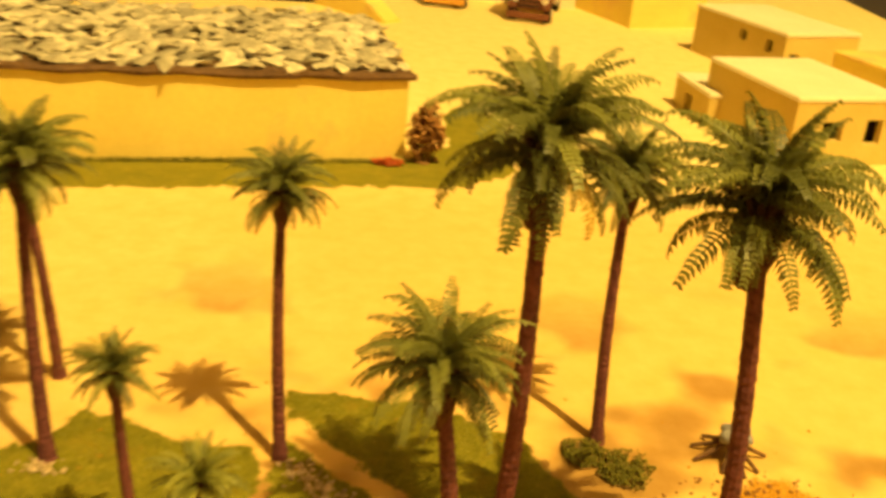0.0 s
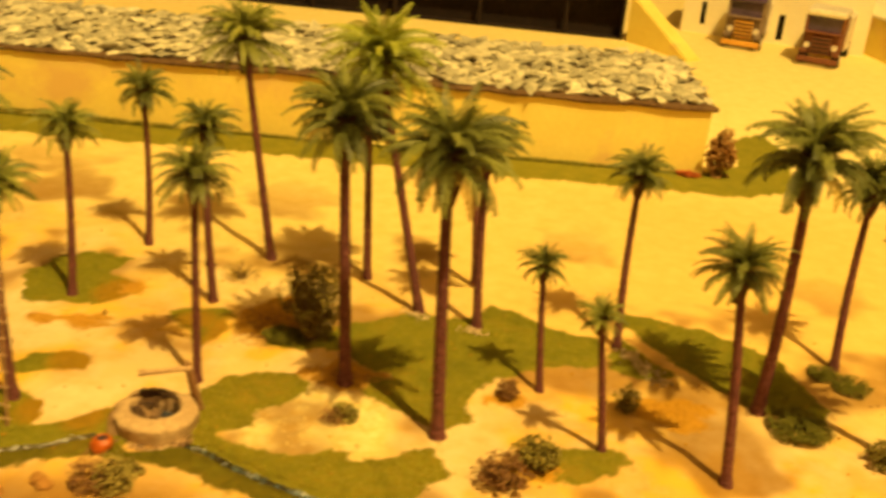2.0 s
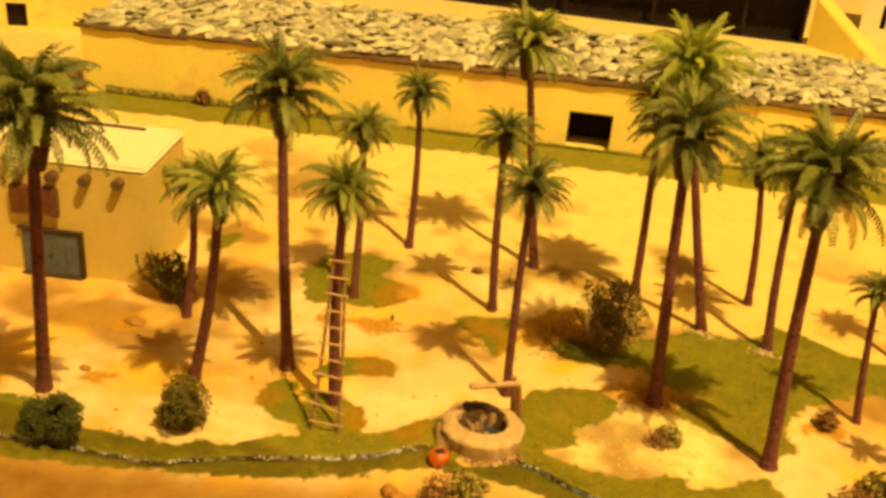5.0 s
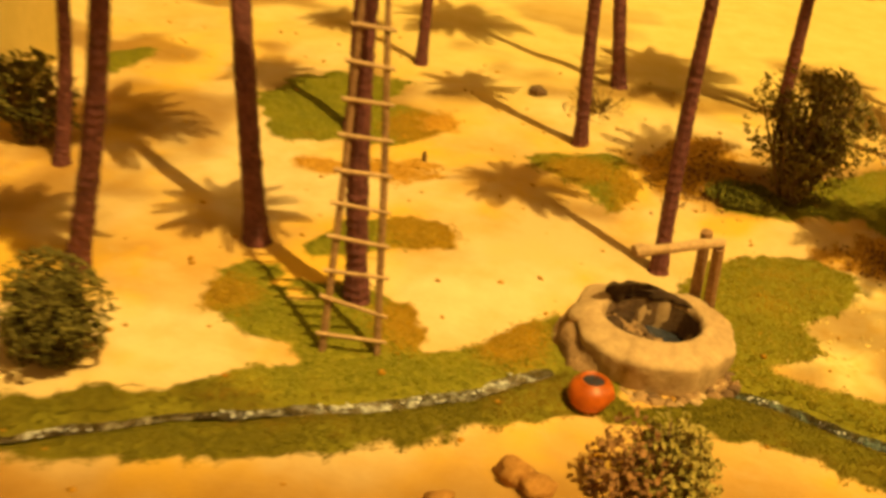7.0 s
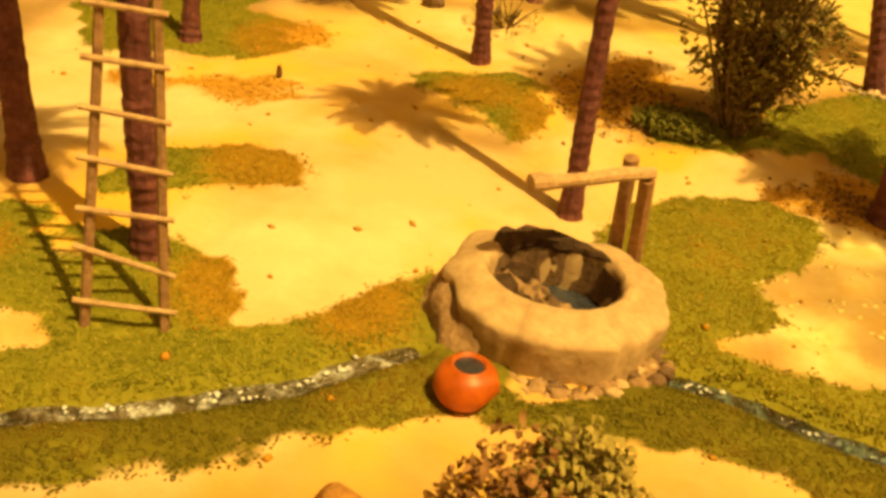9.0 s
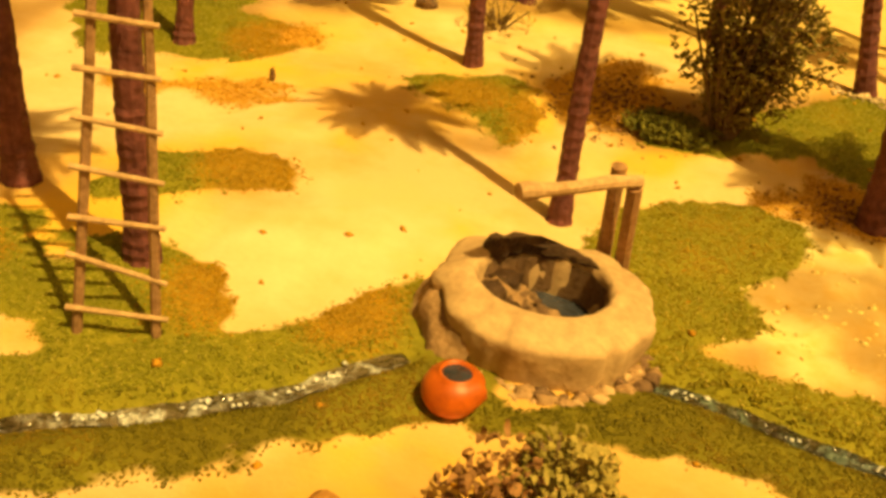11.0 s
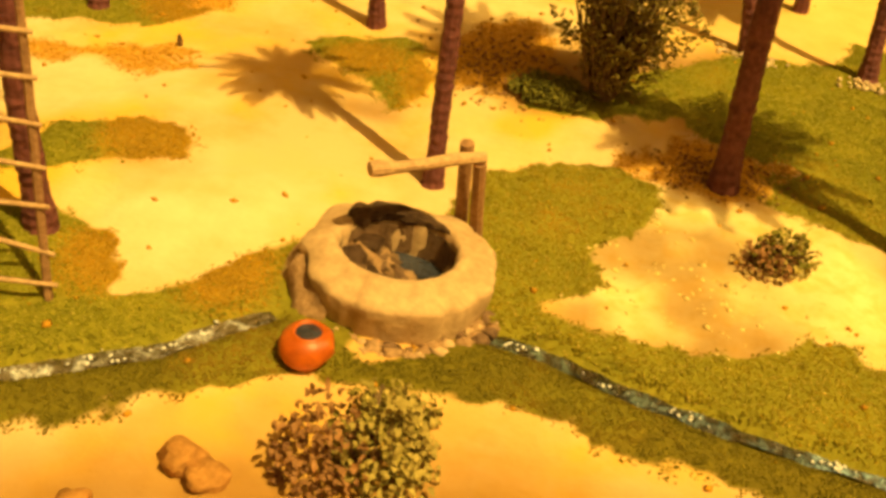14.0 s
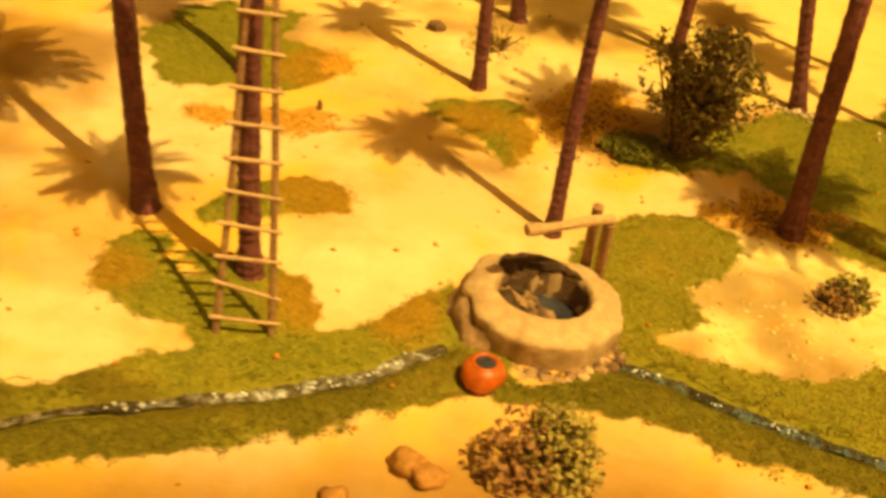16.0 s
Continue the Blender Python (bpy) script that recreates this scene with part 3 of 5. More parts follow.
def make_turf():
    x, y, rnd = sow(grass_at, 900000, (-0.68, 0.03), (0.16, 0.50), 3)
    keep = np.minimum(along(x, y, STREAM), along(x, y, OUTFLOW)) > rnd.uniform(0.0016, 0.0032, len(x))
    keep &= (np.hypot(x + 0.2866, (y - 0.2028) * 1.08) > 0.0325) | (y > 0.195)
    keep &= (litter_at(x, y) < rnd.uniform(-0.001, 0.006, len(x)))
    x, y = x[keep], y[keep]
    size = rnd.uniform(0.00022, 0.00050, len(x)) * (1 + rnd.uniform(0.3, 0.9, len(x)) * (rnd.rand(len(x)) > 0.98))
    z = height_at(x, y) + size * rnd.uniform(-0.15, 0.45, len(x))
    brook = np.array(STREAM + OUTFLOW)
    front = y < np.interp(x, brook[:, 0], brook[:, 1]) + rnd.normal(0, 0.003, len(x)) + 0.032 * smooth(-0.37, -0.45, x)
    dry = withered_at(x, y) + rnd.normal(0, 0.004, len(x)) > 0
    lawn = (x > -0.31) & (y + rnd.normal(0, 0.006, len(x)) < 0.302)
    sown = (("turf", ~front & ~dry & ~lawn, GRAIN_GREEN, "coarse bright green turf crumbs glued to the sand"),
            ("turf", ~front & ~dry & lawn, GRAIN_GOLD, "golden olive turf crumbs around the well"),
            ("turf", ~front & dry, GRAIN_DRY, "withered orange olive turf crumbs at the lawn edges"),
            ("moss", front, GRAIN_MOSS, "olive brown moss crumbs before the brook, darkened for weaker front light"))
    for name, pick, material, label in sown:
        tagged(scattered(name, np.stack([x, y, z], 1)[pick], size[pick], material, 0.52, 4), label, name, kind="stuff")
    x, y, rnd = sow(litter_at, 260000, (-0.62, 0.10), (0.30, 0.46), 5)
    keep = rnd.rand(len(x)) < 0.9
    x, y = x[keep], y[keep]
    size = rnd.uniform(0.00026, 0.00058, len(x)) * (1 + 1.2 * (rnd.rand(len(x)) > 0.99))
    z = height_at(x, y) + size * 0.3
    tagged(scattered("leaf_litter", np.stack([x, y, z], 1), size, GRAIN_RUST, 0.6, 6), "rusty orange crumbs and leaf litter on sand", "leaf litter", kind="stuff")
    rnd = np.random.RandomState(14)
    k, off = rnd.rand(330), rnd.normal(0, 0.0035, (330, 2))
    starts, ends = np.array([(-0.012, 0.418), (-0.134, 0.404), (-0.186, 0.412)]), np.array([(0.024, 0.384), (-0.118, 0.400), (-0.166, 0.408)])
    which = rnd.randint(0, 6, 330)
    which = np.where(which > 2, 0, which)
    x, y = (starts[which] * (1 - k[:, None]) + ends[which] * k[:, None] + off).T
    size = rnd.uniform(0.0006, 0.0020, 330)
    tagged(scattered("pebbles", np.stack([x, y, height_at(x, y) + size * 0.35], 1), size, STONE_PALE, 0.7, 15), "pale pebbles and plaster crumbs around the palm feet", "pebbles", kind="stuff")
    rnd = np.random.RandomState(28)
    x, y = -0.277 + rnd.normal(0, 0.015, 420), 0.349 + rnd.normal(0, 0.016, 420)
    # The first of these grit spots darkens the crown shadow at a palm foot.
    for cx, cy, sx, sy in ((-0.196, 0.301, 0.011, 0.007), (0.226, 0.408, 0.020, 0.013)):
        x, y = np.append(x, cx + rnd.normal(0, sx, 420)), np.append(y, cy + rnd.normal(0, sy, 420))
    size = rnd.uniform(0.0003, 0.0011, 1260) * np.repeat((1.0, 0.8, 1.3), 420)
    tagged(scattered("dark_grit", np.stack([x, y, height_at(x, y) + size * 0.3], 1), size, LEAF_BROWN, 0.7, 29), "dark brown grit strewn over rusty litter by the bush and the palm feet, deepening one crown's shadow", "grit", kind="stuff")
    rnd = np.random.RandomState(18)
    x, y = -0.202 + rnd.normal(0, 0.022, 160), 0.232 + rnd.normal(0, 0.016, 160)
    keep = (grass_at(x, y) < 0.004) & (np.hypot((x + 0.202) / 0.048, (y - 0.232) / 0.036) < 1)
    x, y = x[keep], y[keep]
    size = rnd.uniform(0.0005, 0.0014, len(x))
    tagged(scattered("sand_crumbs", np.stack([x, y, height_at(x, y) - 0.2 * size], 1), size, SAND_CRUMB, 0.5, 25), "pale crumbly clods of dry sand", "sand", kind="stuff")
    rnd = np.random.RandomState(8)
    x, y = rnd.uniform(-0.62, 0.3, 420), rnd.uniform(0.08, 0.5, 420)
    size = rnd.uniform(0.0005, 0.0014, 420)
    tagged(scattered("gravel", np.stack([x, y, height_at(x, y) + size * 0.3], 1), size, GRAIN_RUST, 0.7, 9), "sparse brown grit scattered over the sand", "gravel", kind="stuff")


make_turf()


def ribbon(line, width, seed):
    """A water surface along a broken line."""
    pts = []
    for (ax, ay), (bx, by) in zip(line, line[1:]):
        n = max(2, int(math.hypot(bx - ax, by - ay) / 0.004))
        pts += [(ax + (bx - ax) * k / n, ay + (by - ay) * k / n) for k in range(n)]
    pts.append(line[-1])
    bm, rnd, rows = bmesh.new(), random.Random(seed), []
    for i, (x, y) in enumerate(pts):
        a, b = pts[max(0, i - 2)], pts[min(len(pts) - 1, i + 2)]
        n = Vector((a[1] - b[1], b[0] - a[0], 0)).normalized()
        w = width * rnd.uniform(0.75, 1.1) * (0.65 + 0.7 * float(lattice(x, y, 0.009, 77))) * (1 + 0.6 * max(0.0, 1 - i / 4) * (line is OUTFLOW)) * (1 - 0.35 * float(smooth(-0.36, -0.40, x)))
        rows.append([bm.verts.new(Vector((x, y, -0.0012 + rnd.uniform(-0.0003, 0.0003) + ground_z(x, y) + 0.0025)) + n * w * s) for s in (-1, -0.4, 0.3, 1)])
    for a, b in zip(rows, rows[1:]):
        for k in range(3):
            bm.faces.new((a[k], b[k], b[k + 1], a[k + 1]))
    bmesh.ops.recalc_face_normals(bm, faces=bm.faces[:])
    return bm


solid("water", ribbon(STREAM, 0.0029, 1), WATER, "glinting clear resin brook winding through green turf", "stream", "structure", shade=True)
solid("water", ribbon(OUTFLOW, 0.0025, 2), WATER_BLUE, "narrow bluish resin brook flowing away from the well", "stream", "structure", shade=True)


def make_glints():
    """Small white flecks in clusters on both arms of the brook, added as glints."""
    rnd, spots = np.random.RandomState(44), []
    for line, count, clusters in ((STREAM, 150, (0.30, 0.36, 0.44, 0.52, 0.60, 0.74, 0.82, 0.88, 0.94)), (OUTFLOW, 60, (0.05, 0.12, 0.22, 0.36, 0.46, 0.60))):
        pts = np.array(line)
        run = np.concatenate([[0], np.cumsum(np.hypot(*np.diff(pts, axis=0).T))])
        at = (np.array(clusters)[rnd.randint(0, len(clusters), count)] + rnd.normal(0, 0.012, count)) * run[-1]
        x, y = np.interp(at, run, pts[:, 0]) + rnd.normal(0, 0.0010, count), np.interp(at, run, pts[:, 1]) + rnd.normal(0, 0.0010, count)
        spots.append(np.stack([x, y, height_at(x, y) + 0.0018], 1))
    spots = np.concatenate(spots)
    tagged(scattered("foam", spots, rnd.uniform(0.0003, 0.0009, len(spots)), GLINT, 0.5, 45), "white glossy flecks set as glints on the resin brook", "foam", kind="stuff")


make_glints()


# ---------------------------------------------------------------- the room and the table that carry the diorama
def make_room():
    lo, hi, top, floor = (-4.2, -3.4), (4.0, 5.2), 4.10, -0.80
    solid("floor", box((lo[0], lo[1], floor - 0.1), (hi[0], hi[1], floor)), WOOD_DARK, "dark wooden room floor", "floor", "structure")
    solid("ceiling", box((lo[0], lo[1], top), (hi[0], hi[1], top + 0.1)), ROOM_PAINT, "plain off-white ceiling", "ceiling", "structure")
    for name, a, b in (("wall_south", (lo[0], lo[1] - 0.1), (hi[0], lo[1])), ("wall_north", (lo[0], hi[1]), (hi[0], hi[1] + 0.1)),
                       ("wall_west", (lo[0] - 0.1, lo[1]), (lo[0], hi[1])), ("wall_east", (hi[0], lo[1]), (hi[0] + 0.1, hi[1]))):
        solid(name, box((*a, floor), (*b, top)), ROOM_PAINT, "plain off-white room wall", "wall", "structure")
    table = thing("table", -0.5, 1.25, 0, 0, "dark table carrying the whole diorama", "table")
    part("tabletop", box((-1.7, -1.45, -0.072), (1.75, 1.50, -0.032), 0.004), TABLE_WOOD, table)
    for x in (-1.6, 1.65):
        for y in (-1.35, 1.40):
            part("leg", box((x - 0.04, y - 0.04, floor), (x + 0.04, y + 0.04, -0.072), 0.004), TABLE_WOOD, table)
    solid("base_board", box((-2.0, -0.08, -0.032), (0.92, 2.59, -0.0075), 0.002), WOOD, "wooden board under the sand of the diorama", "board", "structure")


make_room()


# ---------------------------------------------------------------- palms
def frond_mesh(name, start, bend, seed, material, steps=22, width=0.160):
    """A feather leaf one unit long that leaves the origin along +x at an angle and arches over."""
    bm, rnd = bmesh.new(), random.Random(seed)
    p, angle, spine = Vector((0, 0, 0)), radians(start), []
    for i in range(steps + 1):
        spine.append((p.copy(), angle))
        p = p + Vector((math.cos(angle), 0, math.sin(angle))) / steps
        angle -= radians(bend) / steps * (0.55 + 0.9 * i / steps)
    last = None
    for i, (q, a) in enumerate(spine):
        w = 0.016 * (1 - 0.8 * i / steps)
        row = [bm.verts.new(q + Vector((0, w, 0))), bm.verts.new(q + Vector((0, 0, 0.6 * w))), bm.verts.new(q - Vector((0, w, 0)))]
        if last:
            bm.faces.new((last[0], row[0], row[1], last[1]))
            bm.faces.new((last[1], row[1], row[2], last[2]))
        last = row
    for i in range(3, steps + 1):
        q, a = spine[i]
        s = i / steps
        long = width * (0.35 + 0.65 * math.sin(math.pi * min(1.0, 0.18 + s * 0.86))) * rnd.uniform(0.85, 1.1)
        along_, up = Vector((math.cos(a), 0, math.sin(a))), Vector((-math.sin(a), 0, math.cos(a)))
        for side in (-1, 1):
            out = Vector((0, side, 0))
            lean = rnd.uniform(0.35, 0.65)
            tip = q + (out * 0.8 + along_ * lean - up * rnd.uniform(0.35, 0.65)) * long
            mid = q + (out * 0.5 + along_ * lean * 0.4 + up * 0.06) * long
            half = along_ * (0.42 / steps)
            bm.faces.new([bm.verts.new(v) for v in (q - half * 0.5, mid - half, tip, mid + half, q + half * 0.5)])
    return mesh_of(name, bm, material)


def frond_set(material, tag):
    kinds = {}
    for kind, options in (("young", ((80, 46), (70, 66))), ("mid", ((58, 88), (44, 84), (64, 106))), ("low", ((24, 84), (8, 76))), ("skirt", ((4, 104), (-8, 92)))):
        kinds[kind] = [frond_mesh("frond_" + tag, a, b, i * 7 + len(kind), material) for i, (a, b) in enumerate(options)]
    return kinds


FRONDS = {"plain": frond_set(FROND, "plain"), "light": frond_set(FROND_LIGHT, "light"), "pale": frond_set(FROND_PALE, "pale"), "dry": frond_set(FROND_DRY, "dry")}


def palm(x0, y0, x1, y1, z1, crown, seed, label, style="plain", thick=1.0, dry=0, count=44):
    rnd = random.Random(seed)
    z0 = ground_z(x0, y0) - 0.002
    tree = thing("palm_tree", x0, y0, z0, 0, label, "palm tree", "palms of the oasis")
    heart = Vector((x1 - x0, y1 - y0, z1 + 0.48 * crown - z0))
    rings, points, radii = 90, [], []
    bow = Vector((rnd.uniform(-1, 1), rnd.uniform(-1, 1), 0)) * 0.0025
    for i in range(rings):
        s = i / (rings - 1)
        points.append(heart * s + bow * math.sin(math.pi * s))
        r = (0.0039 - 0.0012 * s + 0.0014 * max(0, 1 - s * 12)) * thick
        radii.append(r * (1.03 if i % 2 else 0.97) * rnd.uniform(0.96, 1.04))
    part("trunk", tube(points, radii, 10, True, 0.05, seed), TRUNK, tree)
    boot, out = bmesh.new(), 0.20 * crown
    for i in range(7):
        for k in range(9):
            a = k / 9 * math.tau + i * 0.35
            s = i / 6
            rad = out * (0.35 + 0.75 * math.sin(math.pi * (0.12 + 0.62 * s)))
            centre = heart + Vector((0, 0, (s - 0.86) * 0.62 * crown)) + Vector((math.cos(a), math.sin(a), 0)) * rad * 0.72
            made = bmesh.ops.create_cone(boot, cap_ends=True, segments=5, radius1=out * 0.36, radius2=out * 0.10, depth=out * 1.0)["verts"]
            bmesh.ops.transform(boot, matrix=Matrix.Translation(centre) @ Matrix.Rotation(a, 4, "Z") @ Matrix.Rotation(0.5, 4, "Y"), verts=made)
    part("crown_base", boot, BOOT, tree, "brown scaly crown base")
    number = 0
    count = round(count * 1.5)
    plan = [("young", 0.19, 0.84), ("mid", 0.42, 1.0), ("low", 0.28, 0.95), ("skirt", 0.11, 0.80)]
    for kind, share, length in plan:
        n = max(3, round(count * share))
        for k in range(n):
            a = (k + rnd.uniform(-0.3, 0.3)) / n * 360 + number * 53
            pick = FRONDS["dry" if (kind == "skirt" and k < dry) else style][kind]
            leaf = part("frond", rnd.choice(pick), None, tree)
            size = crown * 1.12 * length * rnd.uniform(0.82, 1.12)
            lift = {"young": 0.13, "mid": 0.10, "low": 0.03, "skirt": -0.04}[kind] * crown
            leaf.matrix_basis = pose(*(heart + Vector((0, 0, lift))), rnd.uniform(-14, 14), rnd.uniform(-11, 11), a) @ Matrix.Diagonal((size, size, size, 1))
            number += 1
    return tree


def make_palms():
    tall, mid, small = "tall date palm with dark trunk", "slender date palm with dark trunk and small green crown", "young short palm with a tight green tuft"
    palm(-0.556, 0.120, -0.511, 0.086, 0.178, 0.044, 1, "tall leaning date palm before the mud house", "plain", 1.15, 2, 48)
    palm(-0.480, 0.173, -0.446, 0.157, 0.133, 0.028, 2, "leaning date palm rising behind a round shrub", "light", 1.0)
    palm(-0.534, 0.243, -0.5255, 0.2442, 0.095, 0.023, 23, "slender date palm beside the mud house", "light", 0.85)
    palm(-0.4325, 0.216, -0.452, 0.240, 0.164, 0.040, 3, tall + " near the ladder", "plain", 1.1, 2, 48)
    palm(-0.384, 0.191, -0.384, 0.195, 0.133, 0.027, 4, "date palm with a rope ladder leaning on its trunk", "light", 1.0)
    palm(-0.438, 0.330, -0.441, 0.343, 0.12, 0.026, 5, mid, "light", 0.85)
    palm(-0.437, 0.439, -0.439, 0.446, 0.124, 0.026, 6, mid, "plain", 0.85)
    palm(-0.334, 0.367, -0.34, 0.372, 0.128, 0.025, 7, mid, "plain", 0.9)
    palm(-0.287, 0.257, -0.288, 0.263, 0.134, 0.026, 8, "date palm standing just beside the clay well", "plain", 0.80)
    palm(-0.326, 0.457, -0.356, 0.470, 0.166, 0.040, 9, tall + " and full green crown", "light", 1.0, 0, 48)
    palm(-0.238, 0.461, -0.242, 0.458, 0.142, 0.030, 10, mid, "plain", 0.95)
    palm(-0.192, 0.294, -0.204, 0.308, 0.164, 0.040, 11, tall + " beside the big bush", "plain", 1.15, 1, 48)
    palm(-0.176, 0.417, -0.222, 0.425, 0.174, 0.044, 12, "tall leaning palm with a pale green crown", "pale", 1.0, 0, 50)
    palm(-0.113, 0.257, -0.121, 0.263, 0.166, 0.043, 13, tall + " and some yellow fronds", "plain", 1.15, 4, 50)
    palm(-0.126, 0.408, -0.134, 0.426, 0.128, 0.030, 14, mid, "plain", 0.95)
    palm(-0.147, 0.482, -0.160, 0.487, 0.105, 0.026, 15, mid, "plain", 0.85)
    palm(-0.061, 0.336, -0.07, 0.344, 0.084, 0.0185, 16, small, "plain", 0.72, 0, 32)
    palm(-0.009, 0.281, -0.022, 0.277, 0.089, 0.0165, 17, small, "light", 0.72, 0, 32)
    palm(-0.017, 0.422, -0.021, 0.438, 0.123, 0.025, 18, mid, "plain", 0.85, 1)
    palm(0.070, 0.277, 0.053, 0.284, 0.126, 0.028, 19, mid, "plain", 0.95)
    palm(0.089, 0.371, 0.085, 0.355, 0.170, 0.042, 20, tall + " and full green crown", "plain", 1.15, 1, 50)
    palm(0.146, 0.456, 0.144, 0.474, 0.127, 0.031, 21, mid, "plain", 0.9)
    palm(0.180, 0.345, 0.163, 0.344, 0.158, 0.042, 22, tall + " at the edge of the sand", "plain", 1.1, 0, 48)


make_palms()


# ---------------------------------------------------------------- the well and what stands about it
WELL = (-0.2866, 0.2028)


def make_well():
    x, y = WELL
    well = thing("well", x, y, ground_z(x, y) - 0.002, 0, "low thick clay well ring holding dark water", "well")
    profile = [(0.0272, 0.0), (0.0279, 0.0030), (0.0284, 0.0062), (0.0288, 0.0096), (0.0291, 0.0126), (0.0290, 0.0134), (0.0284, 0.0141), (0.0274, 0.0146), (0.0240, 0.0156),
               (0.0205, 0.0165), (0.0182, 0.0168), (0.0172, 0.0162), (0.0166, 0.0145), (0.0162, 0.010), (0.0160, 0.0)]
    bm, rows, sides = bmesh.new(), [], 96
    for r, z in profile:
        row, outer = [], float(smooth(0.018, 0.024, r))
        for k in range(sides):
            a = k / sides * math.tau
            d = Vector((math.cos(a), math.sin(a), 0))
            n = noise.noise(d * 1.7 + Vector((4, 2, z * 60))) * 0.0017 + noise.noise(d * 5 + Vector((1, 7, z * 120))) * 0.0011 + noise.noise(d * 14 + Vector((6, 2, z * 400))) * 0.0004
            facet = (a + 0.25) % (math.tau / 9) - math.pi / 9
            n -= outer * r * 0.55 * (1 - math.cos(math.pi / 9) / math.cos(facet))
            crack = 0.0022 * max(0, 1 - abs(a - 5.42) * 16) + 0.0010 * max(0, 1 - abs(a - 4.45) * 20) + 0.0009 * max(0, 1 - abs(a - 0.4) * 16)
            fold = max(0.0, 1 - abs(a - 3.45) / 0.75) * outer * float(smooth(0.0165, 0.0125, z))
            n -= fold * (0.0016 + 0.0024 * abs(math.sin(a * 4.5 + z * 330)))
            rr = r * 0.955 + n - crack * outer
            row.append(bm.verts.new((d.x * rr * 1.03, d.y * rr * (0.91 if outer > 0.5 else 0.86) + 0.0006 * (1 - outer), z + 0.45 * n - 0.5 * crack * outer)))
        rows.append(row)
    for a, b in zip(rows, rows[1:]):
        for k in range(sides):
            bm.faces.new((a[k], a[(k + 1) % sides], b[(k + 1) % sides], b[k]))
    bmesh.ops.recalc_face_normals(bm, faces=bm.faces[:])
    part("ring", bm, CLAY, well, "pale sun-baked clay ring with a cracked rim", True)
    bm = bmesh.new()
    bmesh.ops.create_circle(bm, cap_ends=True, segments=32, radius=0.0164)
    bmesh.ops.translate(bm, vec=(0, 0, 0.0045), verts=bm.verts[:])
    bmesh.ops.scale(bm, vec=(1.03, 0.86, 1), verts=bm.verts[:])
    part("water_surface", bm, WELL_WATER, well, "blue grey glinting water")
    # Lining is dark all round to carry the shade within the ring.
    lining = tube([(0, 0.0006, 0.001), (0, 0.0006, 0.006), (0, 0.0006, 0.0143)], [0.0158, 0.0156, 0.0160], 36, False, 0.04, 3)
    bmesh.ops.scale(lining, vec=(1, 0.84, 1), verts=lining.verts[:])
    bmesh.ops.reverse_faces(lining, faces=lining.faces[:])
    part("lining", lining, CLAY_DARK, well, "inner wall darkened for the shade inside the ring")
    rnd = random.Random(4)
    # Broken lip along the back rim; its dark colour deepens the beam's shadow.
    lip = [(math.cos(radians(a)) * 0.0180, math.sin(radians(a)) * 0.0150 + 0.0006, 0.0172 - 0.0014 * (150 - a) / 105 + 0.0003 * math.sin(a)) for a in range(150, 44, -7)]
    part("broken_rim", tube(lip, [0.0021, 0.0030, 0.0032, 0.0029, 0.0027, 0.0026, 0.0026, 0.0025, 0.0024, 0.0022, 0.0020, 0.0017, 0.0014, 0.0011, 0.0008, 0.0005], 9, True, 0.24, 6), DARK_EARTH, well, "broken stretch of the rim, darkened along the beam's shadow")
    for k in range(15):
        a, r = radians(125 + k * 9 + rnd.uniform(-6, 6)), rnd.uniform(0.0095, 0.0140)
        s = rnd.uniform(0.0026, 0.0042)
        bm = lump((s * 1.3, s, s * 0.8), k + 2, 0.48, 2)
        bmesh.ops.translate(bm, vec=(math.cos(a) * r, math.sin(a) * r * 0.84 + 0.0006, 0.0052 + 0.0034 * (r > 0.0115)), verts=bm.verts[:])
        part("inner_stone", bm, (CLAY_BROWN, CLAY_DARK, DARK_EARTH, CLAY_DARK, DARK_EARTH)[k % 5], well, "", True)
    for k in range(6):
        s = rnd.uniform(0.0018, 0.0030)
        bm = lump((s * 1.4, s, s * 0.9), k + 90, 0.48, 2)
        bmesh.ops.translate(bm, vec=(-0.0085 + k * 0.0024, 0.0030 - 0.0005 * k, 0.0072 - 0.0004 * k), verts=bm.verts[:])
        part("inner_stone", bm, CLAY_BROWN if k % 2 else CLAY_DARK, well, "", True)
    bm, rows = bmesh.new(), []
    for i in range(9):
        row, f = [], i / 8
        for k in range(41):
            a = radians(158 + k * 2.05)
            ends = math.sin(math.pi * k / 40) ** 0.5
            d = Vector((math.cos(a), math.sin(a) * 0.92, 0))
            n = noise.noise(Vector((a * 3.5, f * 2.2, 4))) * 0.0030 + noise.noise(Vector((a * 11 + f * 5, f * 5, 9))) * 0.0014
            row.append(bm.verts.new(d * (0.0252 + (0.0030 + 0.0052 * ends) * f ** 0.7 + n * (0.3 + 0.7 * f)) + Vector((0, 0, 0.0112 * (1 - f) * (0.7 + 0.3 * ends) + 0.6 * n))))
        rows.append(row)
    for a, b in zip(rows, rows[1:]):
        for k in range(40):
            bm.faces.new((a[k], b[k], b[k + 1], a[k + 1]))
    bmesh.ops.recalc_face_normals(bm, faces=bm.faces[:])
    part("apron", bm, CLAY_BROWN, well, "folded brown clay apron", True)
    for k in range(60):
        a, s = radians(226 + k * 2.1 + rnd.uniform(-3, 3)), rnd.uniform(0.0007, 0.0020)
        bm = lump((s * 1.3, s, s * 0.8), k + 20, 0.5, 2)
        r = rnd.uniform(0.0265, 0.0315)
